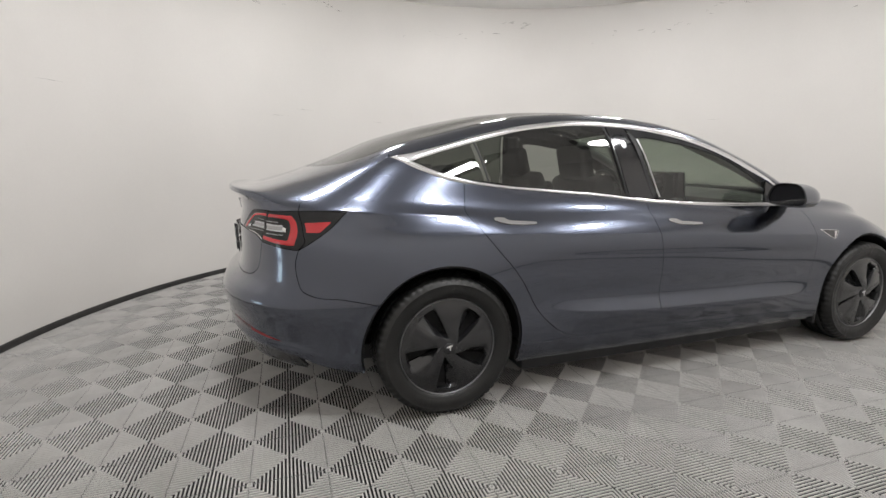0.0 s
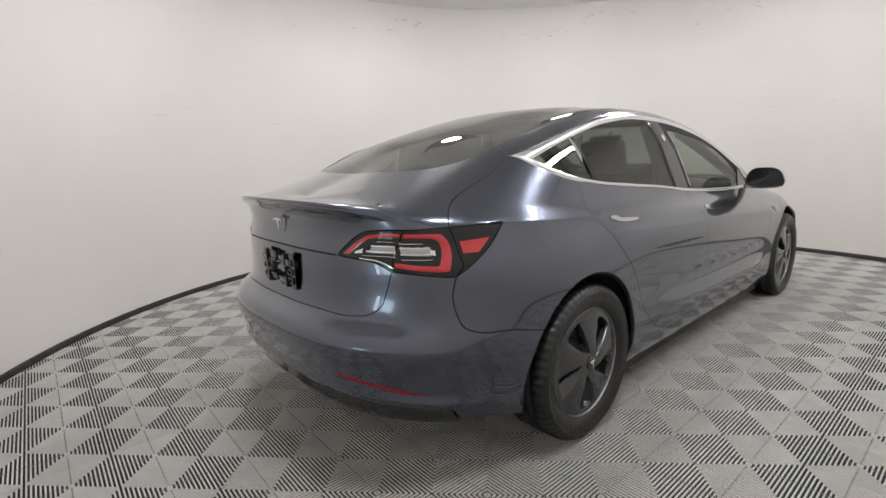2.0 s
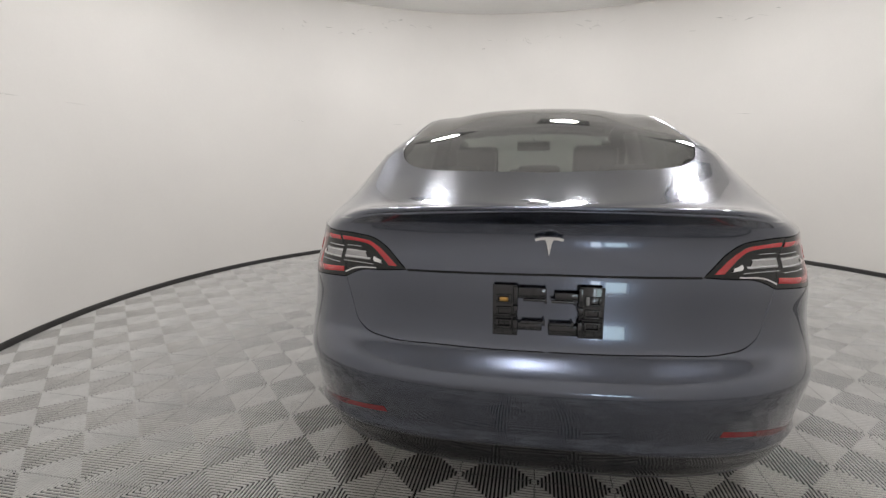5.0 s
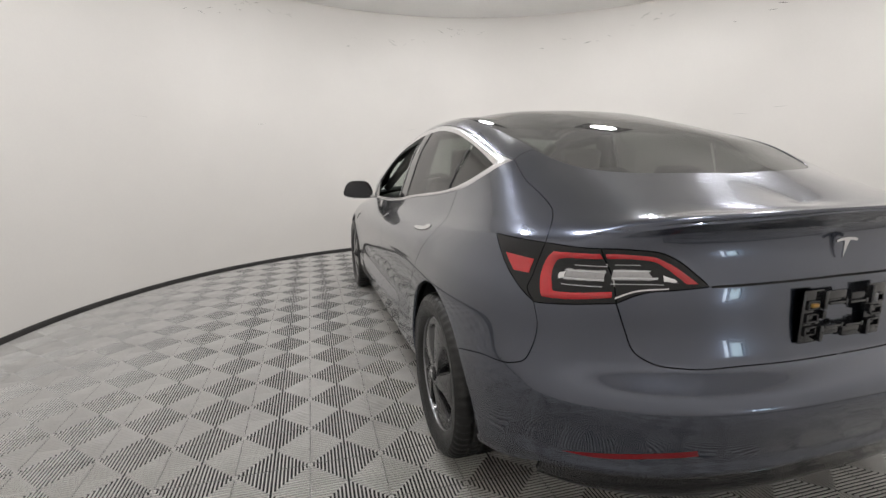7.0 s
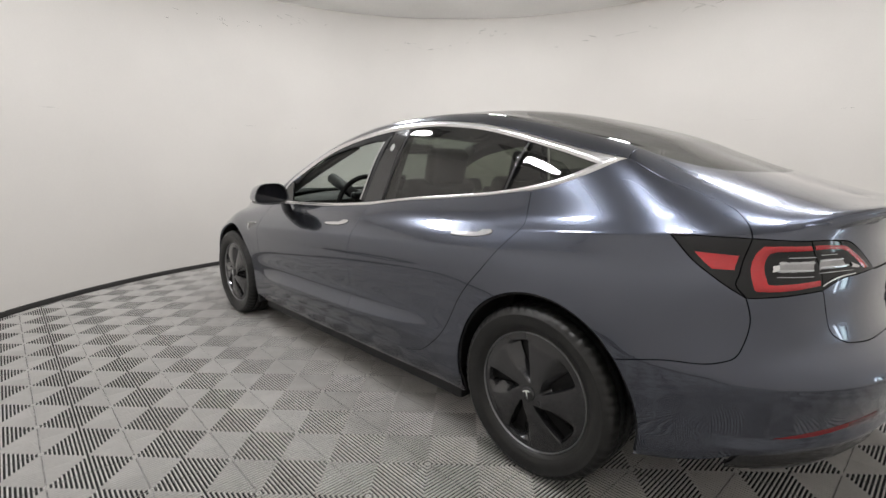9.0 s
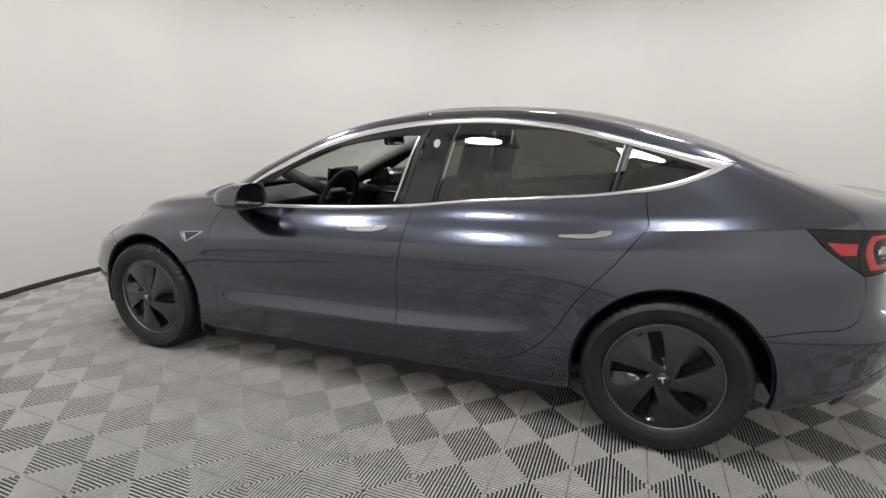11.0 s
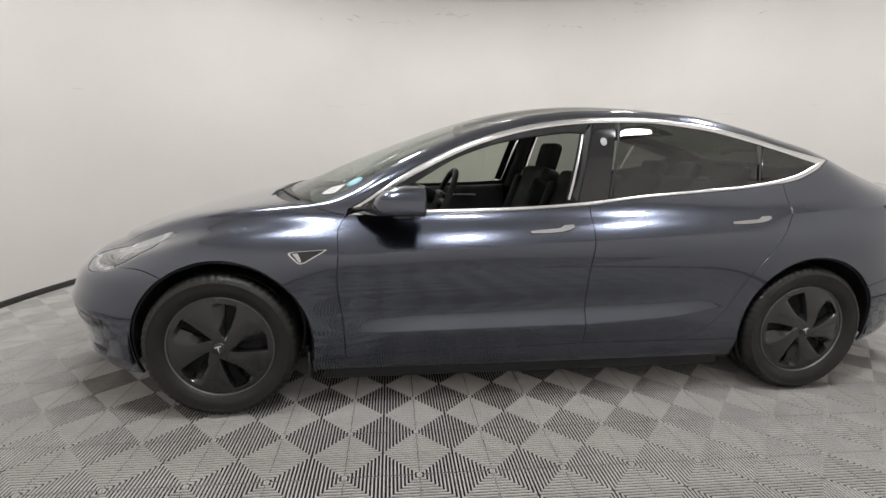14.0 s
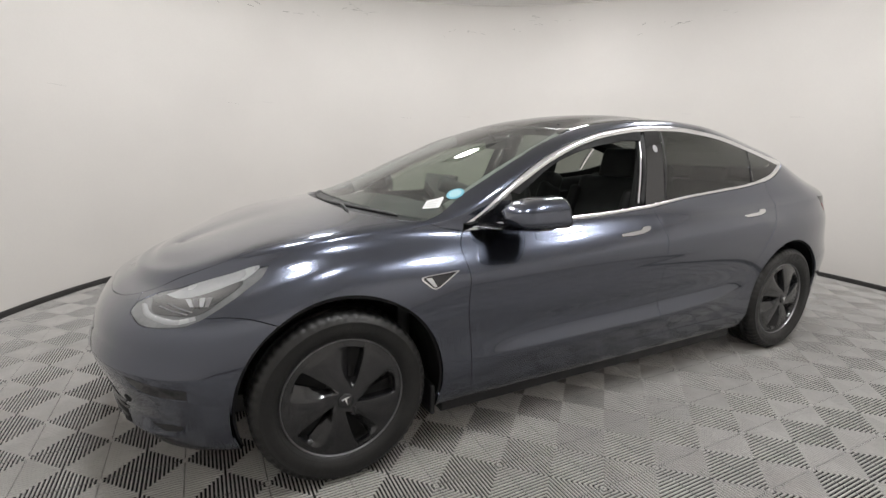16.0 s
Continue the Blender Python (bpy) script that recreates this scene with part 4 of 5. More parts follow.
def build_lamps_of_car():
    def lamp(name, loop, material, label, **how):
        data = sheet(loop, **how)
        HIDDEN.append(sheet(loop, gap=-.008, depth=0, offset=-.016, fine=(6, 8)))
        return two(name, data, material, car, label)
    heads = lamp("headlight", join_lines(L["lamp_low"], L["lamp_back"], L["lamp_high"]), HEADGLASS, "clear hazy headlamp", offset=-.002)
    bowl = trail([(2.03, .52, .692), (1.95, .56, .712), (1.85, .62, .745), (1.74, .69, .765), (1.82, .735, .72), (1.88, .735, .685), (1.97, .68, .672), (2.03, .60, .672), (2.03, .52, .692)])
    two("lamp_bowl", sheet(join_lines(bowl), 0, .003, .0005), LAMPGREY, heads, "grey lamp bowl")
    blade = trail([(1.99, .515, .703), (1.906, .53, .732), (1.787, .607, .778), (1.678, .672, .812), (1.713, .676, .783), (1.793, .661, .749), (1.871, .636, .721), (1.947, .592, .703), (1.99, .515, .703)])
    two("lamp_blade", sheet(join_lines(blade), 0, .003, .0012), LENSHAZE, heads, "pale upper lamp reflector")
    for k in range(4):
        f = k / 4
        a0, b0 = np.array((1.928, .615, .704)), np.array((1.835, .70, .727))
        a1, b1 = np.array((1.915, .69, .690)), np.array((1.855, .738, .700))
        q = [a0 + (b0 - a0) * f, a0 + (b0 - a0) * (f + .2), a1 + (b1 - a1) * (f + .2), a1 + (b1 - a1) * f]
        two("lamp_reflector", sheet(on_skin(q, (1, 1, .3)), 0, .003, .002, (2, 2)), (RIMEDGE if k % 2 else LENSHAZE), heads, "bright projector element")
    two("light_signature", strip(trail([(2.072, .53, .684), (2.064, .60, .666), (2.030, .665, .657), (1.964, .735, .654), (1.90, .757, .668)]), trail([(2.048, .545, .684), (2.040, .598, .676), (2.007, .655, .669), (1.949, .715, .669), (1.90, .735, .681)]), 50, 3, .002), LENSHAZE, heads, "white light guide strip")
    for f in (.35, .65):
        p = [np.array(q) * (1 - f) + np.array(r) * f for q, r in (((2.04, .60, .677), (1.96, .60, .70)), ((2.0, .655, .671), (1.93, .645, .69)), ((1.945, .712, .67), (1.89, .70, .685)))]
        two("lamp_rib", strip(trail(p), trail([v + (-.006, -.003, .002) for v in p]), 24, 1, .0015), RIMEDGE, heads)
    outer = lamp("tail_light", join_lines(L["tail_top"], L["tail_split"], L["tail_low"], L["tail_edge"]), LAMPDARK, "red and clear tail lamp")
    two("red_band", strip(join_lines(trail([(-2.194, .628, .958), (-2.13, .686, .957), (-2.078, .722, .955)]), trail([(-2.066, .735, .94), (-2.062, .762, .86), (-2.078, .764, .817)])[1:], trail([(-2.1, .75, .817), (-2.15, .708, .82), (-2.238, .616, .833)])),
        join_lines(trail([(-2.206, .622, .932), (-2.15, .675, .930), (-2.118, .698, .928)]), trail([(-2.112, .705, .92), (-2.118, .722, .87), (-2.124, .725, .853)])[1:], trail([(-2.135, .715, .853), (-2.17, .685, .855), (-2.234, .617, .862)])), 70, 3, .0015), REDLENS, outer, "red lens band")
    two("lamp_mirror", strip(trail([(-2.135, .695, .924), (-2.213, .622, .926)]), trail([(-2.130, .700, .862), (-2.213, .622, .864)]), 20, 3, .0008), SMOKECHROME, outer, "smoked mirror plate")
    two("bar_end", strip(trail([(-2.116, .711, .902), (-2.130, .700, .908)]), trail([(-2.118, .711, .872), (-2.132, .700, .874)]), 6, 2, .004), SILVER, outer, "bright lamp element")
    for z, h, a in ((.919, .0025, .02), (.904, .0055, .0), (.883, .0060, .0), (.866, .0022, .0)):
        two("light_bar", strip(trail([(-2.128 - a, .702 - a, z + h), (-2.213, .622, z + h)]), trail([(-2.128 - a, .702 - a, z - h), (-2.213, .622, z - h)]), 24, 2, .003), CLEARLENS, outer, "clear light bar")
    inner = lamp("boot_light", join_lines(L["inner_top"], L["inner_low"], R["tail_split"]), LAMPDARK, "red and clear tail lamp on the boot lid")
    two("red_band", strip(trail([(-2.204, .619, .958), (-2.25, .556, .957), (-2.279, .500, .948), (-2.296, .466, .927), (-2.328, .415, .878)]), trail([(-2.212, .616, .934), (-2.25, .558, .934), (-2.275, .513, .926), (-2.287, .49, .910), (-2.308, .453, .877)]), 50, 3, .0015), REDLENS, inner, "red lens band")
    two("lamp_mirror", strip(trail([(-2.225, .605, .928), (-2.262, .540, .926)]), trail([(-2.225, .605, .868), (-2.287, .490, .870)]), 20, 3, .0008), SMOKECHROME, inner, "smoked mirror plate")
    for z, h, y1 in ((.924, .0022, .530), (.908, .0050, .505), (.889, .0060, .485), (.874, .0020, .47)):
        x1 = -2.27 - (.5 - y1) * .55
        two("light_bar", strip(trail([(-2.225, .605, z + h), (x1, y1, z + h)]), trail([(-2.225, .605, z - h), (x1, y1, z - h)]), 24, 2, .003), CLEARLENS, inner, "clear light bar")
    two("bar_end", strip(trail([(-2.284, .487, .905), (-2.298, .468, .893)]), trail([(-2.290, .480, .876), (-2.306, .459, .876)]), 6, 2, .004), SILVER, inner, "bright lamp element")
    two("lamp_sweep", strip(trail([(-2.240, .602, .842), (-2.262, .568, .858), (-2.30, .485, .868)]), trail([(-2.240, .602, .837), (-2.262, .568, .854), (-2.30, .485, .865)]), 30, 1, .002), SILVER, inner, "thin bright line")
    quarter = lamp("side_lamp", join_lines(L["quarter_top"], R["tail_edge"], L["quarter_low"]), LAMPDARK, "gloss black lamp corner with a red side marker")
    red = straight([(-1.935, .79, .925), (-2.040, .744, .920), (-2.036, .757, .880), (-1.985, .787, .880), (-1.935, .79, .925)])
    two("side_marker", sheet(join_lines(red), 0, .003, .0018), REDLENS, quarter, "red side marker lens")
    refl = join_lines(trail([(-2.165, .729, .398), (-2.296, .593, .442), (-2.362, .462, .467)]), trail([(-2.362, .462, .449), (-2.316, .558, .433), (-2.229, .672, .406), (-2.165, .729, .398)]))
    two("rear_reflector", sheet(refl, 0, .006, .001), REFLECTOR, car, "slim dark red reflector")


build_windows()
build_lamps_of_car()


# ---- wheels ----
def wheel_cover():
    """A dished cover with five curved slots: each has a sharp edge on one side and a sloping facet on the other. Outward is -y."""
    radii = np.r_[.034, .045, .055, .065, .078, .092, .108, .125, .142, .158, .172, .183, .191, .198, .204, .210, .218, .224, .226]
    V, mat, cols = [], [], None
    for r in radii:
        k = np.interp(r, [.045, .080, .190, .2035], [0, 1, 1, 0])
        k = k * k * (3 - 2 * k)
        swirl = -(math.degrees(math.asin(min(.020 / r, .9))) - 5.7)
        a1 = np.interp(r, [.03, .06, .09, .15, .20], [3, 5.5, 8, 8.5, 8])
        crease = swirl + a1 + np.interp(r, [.03, .06, .10, .15, .19, .21], [3, 8, 17, 16, 14, 13])
        dome = -.012 - .020 * (1 - (r / .226) ** 2)
        row = []
        for s in range(5):
            base = 72 * s
            edge = base + crease
            nxt = base + 72 + swirl - a1
            for q in np.linspace(0, 1, 9)[:-1]:                       # the blade
                row.append((edge + (nxt - 1.6 - edge) * q, .0025 * math.sin(math.pi * q) * k, 0))
            row += [(nxt - 1.6, -.0005 * k, 0), (nxt - .4, -.006 * k, 0), (nxt + .3, -.040 * k, 1), (nxt + a1, -.046 * k, 1), (nxt + 2 * a1 - .8, -.040 * k, 1), (nxt + 2 * a1, -.031 * k, 0)]
            e2 = base + 72 + crease
            for q in (.3, .6, .85):
                row.append((nxt + 2 * a1 + (e2 - nxt - 2 * a1) * q, -.031 * k * (1 - q), 0))
        cols = len(row)
        for ang, dy, dark in row:
            a = radians(ang)
            V.append((r * math.cos(a), dome - dy, r * math.sin(a)))
        mat.append([m[2] for m in row])
    F, idx = [], []
    for i in range(len(radii) - 1):
        for j in range(cols):
            n = (j + 1) % cols
            F.append((i * cols + j, i * cols + n, (i + 1) * cols + n, (i + 1) * cols + j))
            # solid slot floors coloured black for the shade of open holes
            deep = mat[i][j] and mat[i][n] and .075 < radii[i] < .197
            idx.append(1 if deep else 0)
    hub = len(V)
    V.append((0, -.031, 0))
    F += [(hub, (j + 1) % cols, j) for j in range(cols)]
    idx += [0] * cols
    lo = len(V)
    n = cols
    last = (len(radii) - 1) * cols
    V += [(v[0], .004, v[2]) for v in V[last:last + cols]]
    F += [(last + j, last + (j + 1) % n, lo + (j + 1) % n, lo + j) for j in range(n)]
    idx += [0] * n
    F = [f[::-1] for f in F]
    me = mesh_of("wheel_cover", V, F, [COVER, SHADE_BLACK], idx)
    me.set_sharp_from_angle(angle=radians(38))
    return me


def tyre():
    half = [(.228, .088), (.236, .099), (.241, .1045), (.246, .1065), (.2475, .1085), (.251, .1085), (.2525, .110), (.268, .1145), (.284, .1175), (.296, .1175), (.299, .119), (.302, .119), (.304, .117), (.314, .1125), (.322, .106), (.328, .097), (.3322, .086),
            (.3335, .070), (.334, .058), (.3275, .056), (.3275, .047), (.334, .045), (.334, .012), (.3275, .010), (.3275, .002)]
    prof = [(r, -y) for r, y in half] + [(r, y) for r, y in half[::-1]]
    n = 240
    v, f = revolve(prof, n, "y")
    v = v.reshape(n, len(prof), 3)
    rnd = random.Random(3)
    k = len(half)
    for i in range(n):
        c = v[i]
        rad = np.hypot(c[:, 0], c[:, 2])
        if i % 4 == 0:                       # cuts across the shoulders
            for j in range(len(prof)):
                jj = j if j < k else 2 * k - 1 - j
                if 13 <= jj <= 18:
                    s = (rad[j] - .0055) / rad[j]
                    c[j, 0] *= s
                    c[j, 2] *= s
        if i % 4 == 2:
            for j in range(len(prof)):
                jj = j if j < k else 2 * k - 1 - j
                if 21 <= jj <= 22:
                    s = (rad[j] - .004) / rad[j]
                    c[j, 0] *= s
                    c[j, 2] *= s
        if (20 < i < 62 or 140 < i < 182) and rnd.random() < .55:   # raised marks on the sidewall
            c[8, 1] -= .0012
            c[7, 1] -= .0008
    v = v.reshape(-1, 3)
    v[:, 2] = np.maximum(v[:, 2], -.3338)
    return mesh_of("tyre", v, [q[::-1] for q in f], RUBBER)


def tube(points, radius, sides=10, closed=False):
    """A round bar along points, with rounded ends."""
    p = np.array(points, float)
    t = np.gradient(p, axis=0)
    if closed:
        t = np.roll(p, -1, 0) - np.roll(p, 1, 0)
    t /= np.linalg.norm(t, axis=1, keepdims=True) + 1e-9
    ref = np.array([0, 0, 1.]) if abs(t[:, 2]).mean() < .8 else np.array([0, 1., 0])
    a = np.cross(t, ref)
    a /= np.linalg.norm(a, axis=1, keepdims=True) + 1e-9
    b = np.cross(t, a)
    rad = np.full(len(p), radius) if np.isscalar(radius) else np.array(radius)
    ang = np.linspace(0, 2 * math.pi, sides, endpoint=False)
    V = (p[:, None] + rad[:, None, None] * (np.cos(ang)[None, :, None] * a[:, None] + np.sin(ang)[None, :, None] * b[:, None])).reshape(-1, 3)
    n = len(p)
    F = [(i * sides + j, i * sides + (j + 1) % sides, ((i + 1) % n) * sides + (j + 1) % sides, ((i + 1) % n) * sides + j) for i in range(n if closed else n - 1) for j in range(sides)]
    if not closed:
        F += [tuple(range(sides))[::-1], tuple((n - 1) * sides + j for j in range(sides))]
    return V, F


def flat_shape(outline, thick):
    """A flat plate from an outline in x and z, its face towards -y."""
    n = len(outline)
    V = [(x, -thick, z) for x, z in outline] + [(x, 0, z) for x, z in outline]
    F = [tuple(range(n)), tuple(range(2 * n - 1, n - 1, -1))] + [(i, i + n, (i + 1) % n + n, (i + 1) % n) for i in range(n)]
    return V, F


EMBLEM = [(-.5, .42), (-.3, .50), (0, .53), (.3, .50), (.5, .42), (.46, .30), (.3, .36), (.14, .37), (.09, .20), (0, -.5), (-.09, .20), (-.14, .37), (-.3, .36), (-.46, .30)]


def build_wheels():
    cover, rubber = wheel_cover(), tyre()
    v, f = revolve([(.20, .10), (.205, -.05), (.215, -.080), (.2255, -.084), (.2285, -.092), (.2325, -.094), (.2325, -.09), (.232, .10)], 96, "y", True)
    rim = mesh_of("wheel", v, [q[::-1] for q in f], COVER)
    v, f = revolve([(.2268, -.091), (.2275, -.0965), (.2295, -.0985), (.2320, -.0975), (.2330, -.094)], 96, "y")
    lip = mesh_of("rim_edge", v, f, RIMEDGE)
    v, f = revolve([(0, -.041), (.012, -.0408), (.022, -.039), (.0275, -.036), (.029, -.032), (.029, -.026)], 32, "y")
    cap = mesh_of("centre_cap", v, f, PIANO)
    v, f = flat_shape([(x * .030, z * .030) for x, z in EMBLEM], .0015)
    mark = mesh_of("cap_mark", v, f, PAPER, smooth=False)
    v, f = revolve([(.06, .012), (.06, -.012), (.172, -.012), (.172, .012)], 48, "y", True)
    disc = mesh_of("brake_disc", v, f, CHROME)
    for x, side, phase in ((-1.4375, 1, 105), (1.4375, 1, 75), (-1.4375, -1, 118), (1.4375, -1, 60)):
        spin = 180 if side > 0 else 0
        w = part("wheel", rim, COVER, car, "black-covered wheel with a thin bright rim edge", Matrix.Translation((x, .79 * side, .334)) @ Matrix.Rotation(radians(spin), 4, "Z"))
        part("rim_edge", lip, CHROME, w, "thin bright rim edge")
        part("tyre", rubber, RUBBER, w, "worn black rubber tyre")
        turn = Matrix.Translation((0, -.081, 0)) @ Matrix.Rotation(radians(-phase), 4, "Y")
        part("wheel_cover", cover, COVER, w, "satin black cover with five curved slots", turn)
        c = turn @ Matrix.Rotation(radians(phase - 15), 4, "Y")
        part("centre_cap", cap, PIANO, w, "gloss black centre cap", turn)
        part("cap_mark", mark, PAPER, w, "pale mark on the cap", c @ Matrix.Translation((0, -.0405, 0)))
        part("brake_disc", disc, CHROME, w)
    # black liners over the wheels
    for x, r, a0, a1 in ((1.425, .402, -12, 190), (-1.45, .394, -4, 187)):
        prof = [(r, .868), (r + .004, .80), (r + .006, .60), (r - .01, .545), (.02, .54)]
        n, a = 40, np.linspace(radians(a0), radians(a1), 40)
        V = [(x + q * math.cos(t), y, .335 + q * math.sin(t)) for t in a for q, y in prof]
        k = len(prof)
        F = [(i * k + j, i * k + j + 1, (i + 1) * k + j + 1, (i + 1) * k + j) for i in range(n - 1) for j in range(k - 1)]
        two("arch_liner", (np.array(V), None, F), INNER, car)


build_wheels()


# ---- underbody and small outer parts ----
def boxes(*rows, bevel=.006):
    """Several boxes (middle, size) in one bmesh."""
    bm = bmesh.new()
    for at, size in rows:
        b = rounded_box(size, bevel, 2, Matrix.Translation(at))
        tmp = bpy.data.meshes.new("box")
        b.to_mesh(tmp)
        b.free()
        bm.from_mesh(tmp)
        bpy.data.meshes.remove(tmp)
    return bm


def build_under():
    part("underbody", boxes(((-.01, 0, .185), (2.02, 1.66, .10)), ((0, 0, .215), (3.7, 1.06, .08)), ((1.95, 0, .215), (.2, 1.1, .05))), SATIN, car)
    V = [(x, y, z + h) for h in (0, .05) for x, z in ((-1.80, .235), (-2.02, .262), (-2.20, .292)) for y in (-.60, .60)]
    V = [(x, y * (1 if x > -2.0 else .92 if x > -2.2 else .72), z) for x, y, z in V]
    F = [(0, 1, 3, 2), (2, 3, 5, 4), (6, 8, 9, 7), (8, 10, 11, 9), (0, 6, 7, 1), (4, 5, 11, 10), (0, 2, 8, 6), (2, 4, 10, 8), (1, 7, 9, 3), (3, 9, 11, 5)]
    part("rear_diffuser", mesh_of("rear_diffuser", V, F, ROUGHBLACK, smooth=False), ROUGHBLACK, car, "black plastic panel under the tail")
    bm = boxes(((1.06, .76, .225), (.02, .22, .13)), bevel=.008)
    part("mud_flap", bm, SATIN, car)
    bm = boxes(((1.06, -.76, .225), (.02, .22, .13)), bevel=.008)
    part("mud_flap", bm, SATIN, car)


def build_mirrors():
    for side in (1, -1):
        V, F = [], []
        n, rows = 40, 14
        for i in range(rows):
            t = i / (rows - 1)
            s = max((1 - t ** 5) ** .42, .02)
            up, down = max((1 - t ** 3.2) ** .6, .02), max((1 - t ** 6) ** .5, .02)
            x = .55 + .215 * t
            yc, zc = .948 - .030 * t, .978 - .004 * t
            for j in range(n):
                a = 2 * math.pi * j / n
                c, q = math.cos(a), math.sin(a)
                y = abs(c) ** .58 * math.copysign(1, c) * .112 * s
                z = abs(q) ** .58 * math.copysign(1, q) * (.084 * up if q > 0 else .042 * down)
                if q > 0:                                # narrower towards the top
                    y *= 1 - .22 * z / .084
                V.append((x, (yc + y) * side, zc + z))
        F = [(i * n + j, i * n + (j + 1) % n, (i + 1) * n + (j + 1) % n, (i + 1) * n + j) for i in range(rows - 1) for j in range(n)]
        F.append(tuple(range((rows - 1) * n, rows * n)))
        F = [f if side > 0 else f[::-1] for f in F]
        m = part("door_mirror", mesh_of("door_mirror", V, F, PAINT), PAINT, car, "painted mirror housing on a black foot")
        ring = np.array(V[:n])
        c = ring.mean(0)
        inner = c + (ring - c) * .95 + (.010, 0, 0)
        edge = c + (ring - c) * 1.012 - (.006, 0, 0)
        VV = np.concatenate([ring, edge, c + (ring - c) * .96 - (.006, 0, 0), inner])
        FF = [(k * n + j, k * n + (j + 1) % n, (k + 1) * n + (j + 1) % n, (k + 1) * n + j) for k in range(3) for j in range(n)]
        part("mirror_rim", mesh_of("mirror_rim", VV, FF, SATIN), SATIN, m)
        # gloss black instead of a mirror: the dark reflection is in the colour
        part("mirror_glass", mesh_of("mirror_glass", inner + (-.004, 0, 0), [tuple(range(n))], PIANO, smooth=False), PIANO, m, "dimmed dark mirror glass")
        # the foot: a blade below the housing that runs to the door
        V = []
        ring = [(.0, 0), (.25, .5), (.75, .5), (1, 0), (.75, -.5), (.25, -.5)]
        for t, x0, x1, y, z, h in ((0, .70, .86, .772, .928, .024), (.3, .64, .82, .83, .926, .020), (.6, .59, .745, .90, .927, .016), (1, .575, .70, .985, .932, .014), (1.05, .59, .685, 1.025, .938, .008)):
            V += [(x0 + (x1 - x0) * a, y * side, z + h * b) for a, b in ring]
        k = len(ring)
        F = [(i * k + j, i * k + (j + 1) % k, (i + 1) * k + (j + 1) % k, (i + 1) * k + j) for i in range(4) for j in range(k)] + [tuple(range(k)), tuple(range(4 * k, 5 * k))]
        me = mesh_of("mirror_foot", V, F, PIANO)
        me.set_sharp_from_angle(angle=radians(50))
        part("mirror_foot", me, PIANO, m, "gloss black foot")


def build_handles():
    def handle(x, z, slope, parents):
        out = [(0, 0), (.004, .009), (-.075, .0125), (-.135, .014), (-.152, .020), (-.160, .026), (-.205, .027), (-.213, .022), (-.208, .014), (-.185, .006), (-.14, -.001), (-.07, -.003)]
        ring = [(x + a, .87, z + b - slope * a) for a, b in out]
        g = on_skin(ring, (1, .15, 1))
        dense = np.concatenate([g[i] + (g[(i + 1) % len(g)] - g[i]) * np.linspace(0, 1, 5)[:-1, None] for i in range(len(g))])
        V, N, F = sheet(dense, 0, .008, .0045, (2, 2))
        two("door_handle", (V, N, F), SILVER, parents, "bright flush handle")
        V, N, F = sheet(inset(dense, -.003), 0, .0, .0008, (2, 2))
        two("handle_seat", (V, N, F), SATIN, parents)
    handle(.037, .842, .045, doors)
    handle(-.986, .884, .045, rear_doors)


def build_badge():
    def tri(k, dx=0):
        p = np.array([(1.138, .882, .762), (.955, .879, .775), (1.076, .898, .708)])
        c = np.array([1.066, .885, .747])
        q = c + (p - c) * k
        ring = []
        for i in range(3):                       # rounded corners
            a, b, d = q[i - 1], q[i], q[(i + 1) % 3]
            f = .18 if i != 1 else .06
            ring += [b + (a - b) * f, b + (a - b) * f * .3 + (d - b) * f * .3, b + (d - b) * f]
        return on_skin(np.array(ring), (1, .1, 1))
    badge = two("fender_badge", sheet(tri(1.0), 0, .006, .004, (2, 2)), SILVER, car, "chrome triangular side camera badge")
    two("badge_inlay", sheet(tri(.86), 0, .003, .0052, (2, 2)), PIANO, badge, "black inlay")
    two("badge_lens", sheet(on_skin([(1.11, .88, .756), (1.085, .88, .757), (1.068, .89, .726), (1.078, .89, .722)], (1, .1, 1)), 0, .002, .0068, (2, 2)), GREYMETAL, badge)


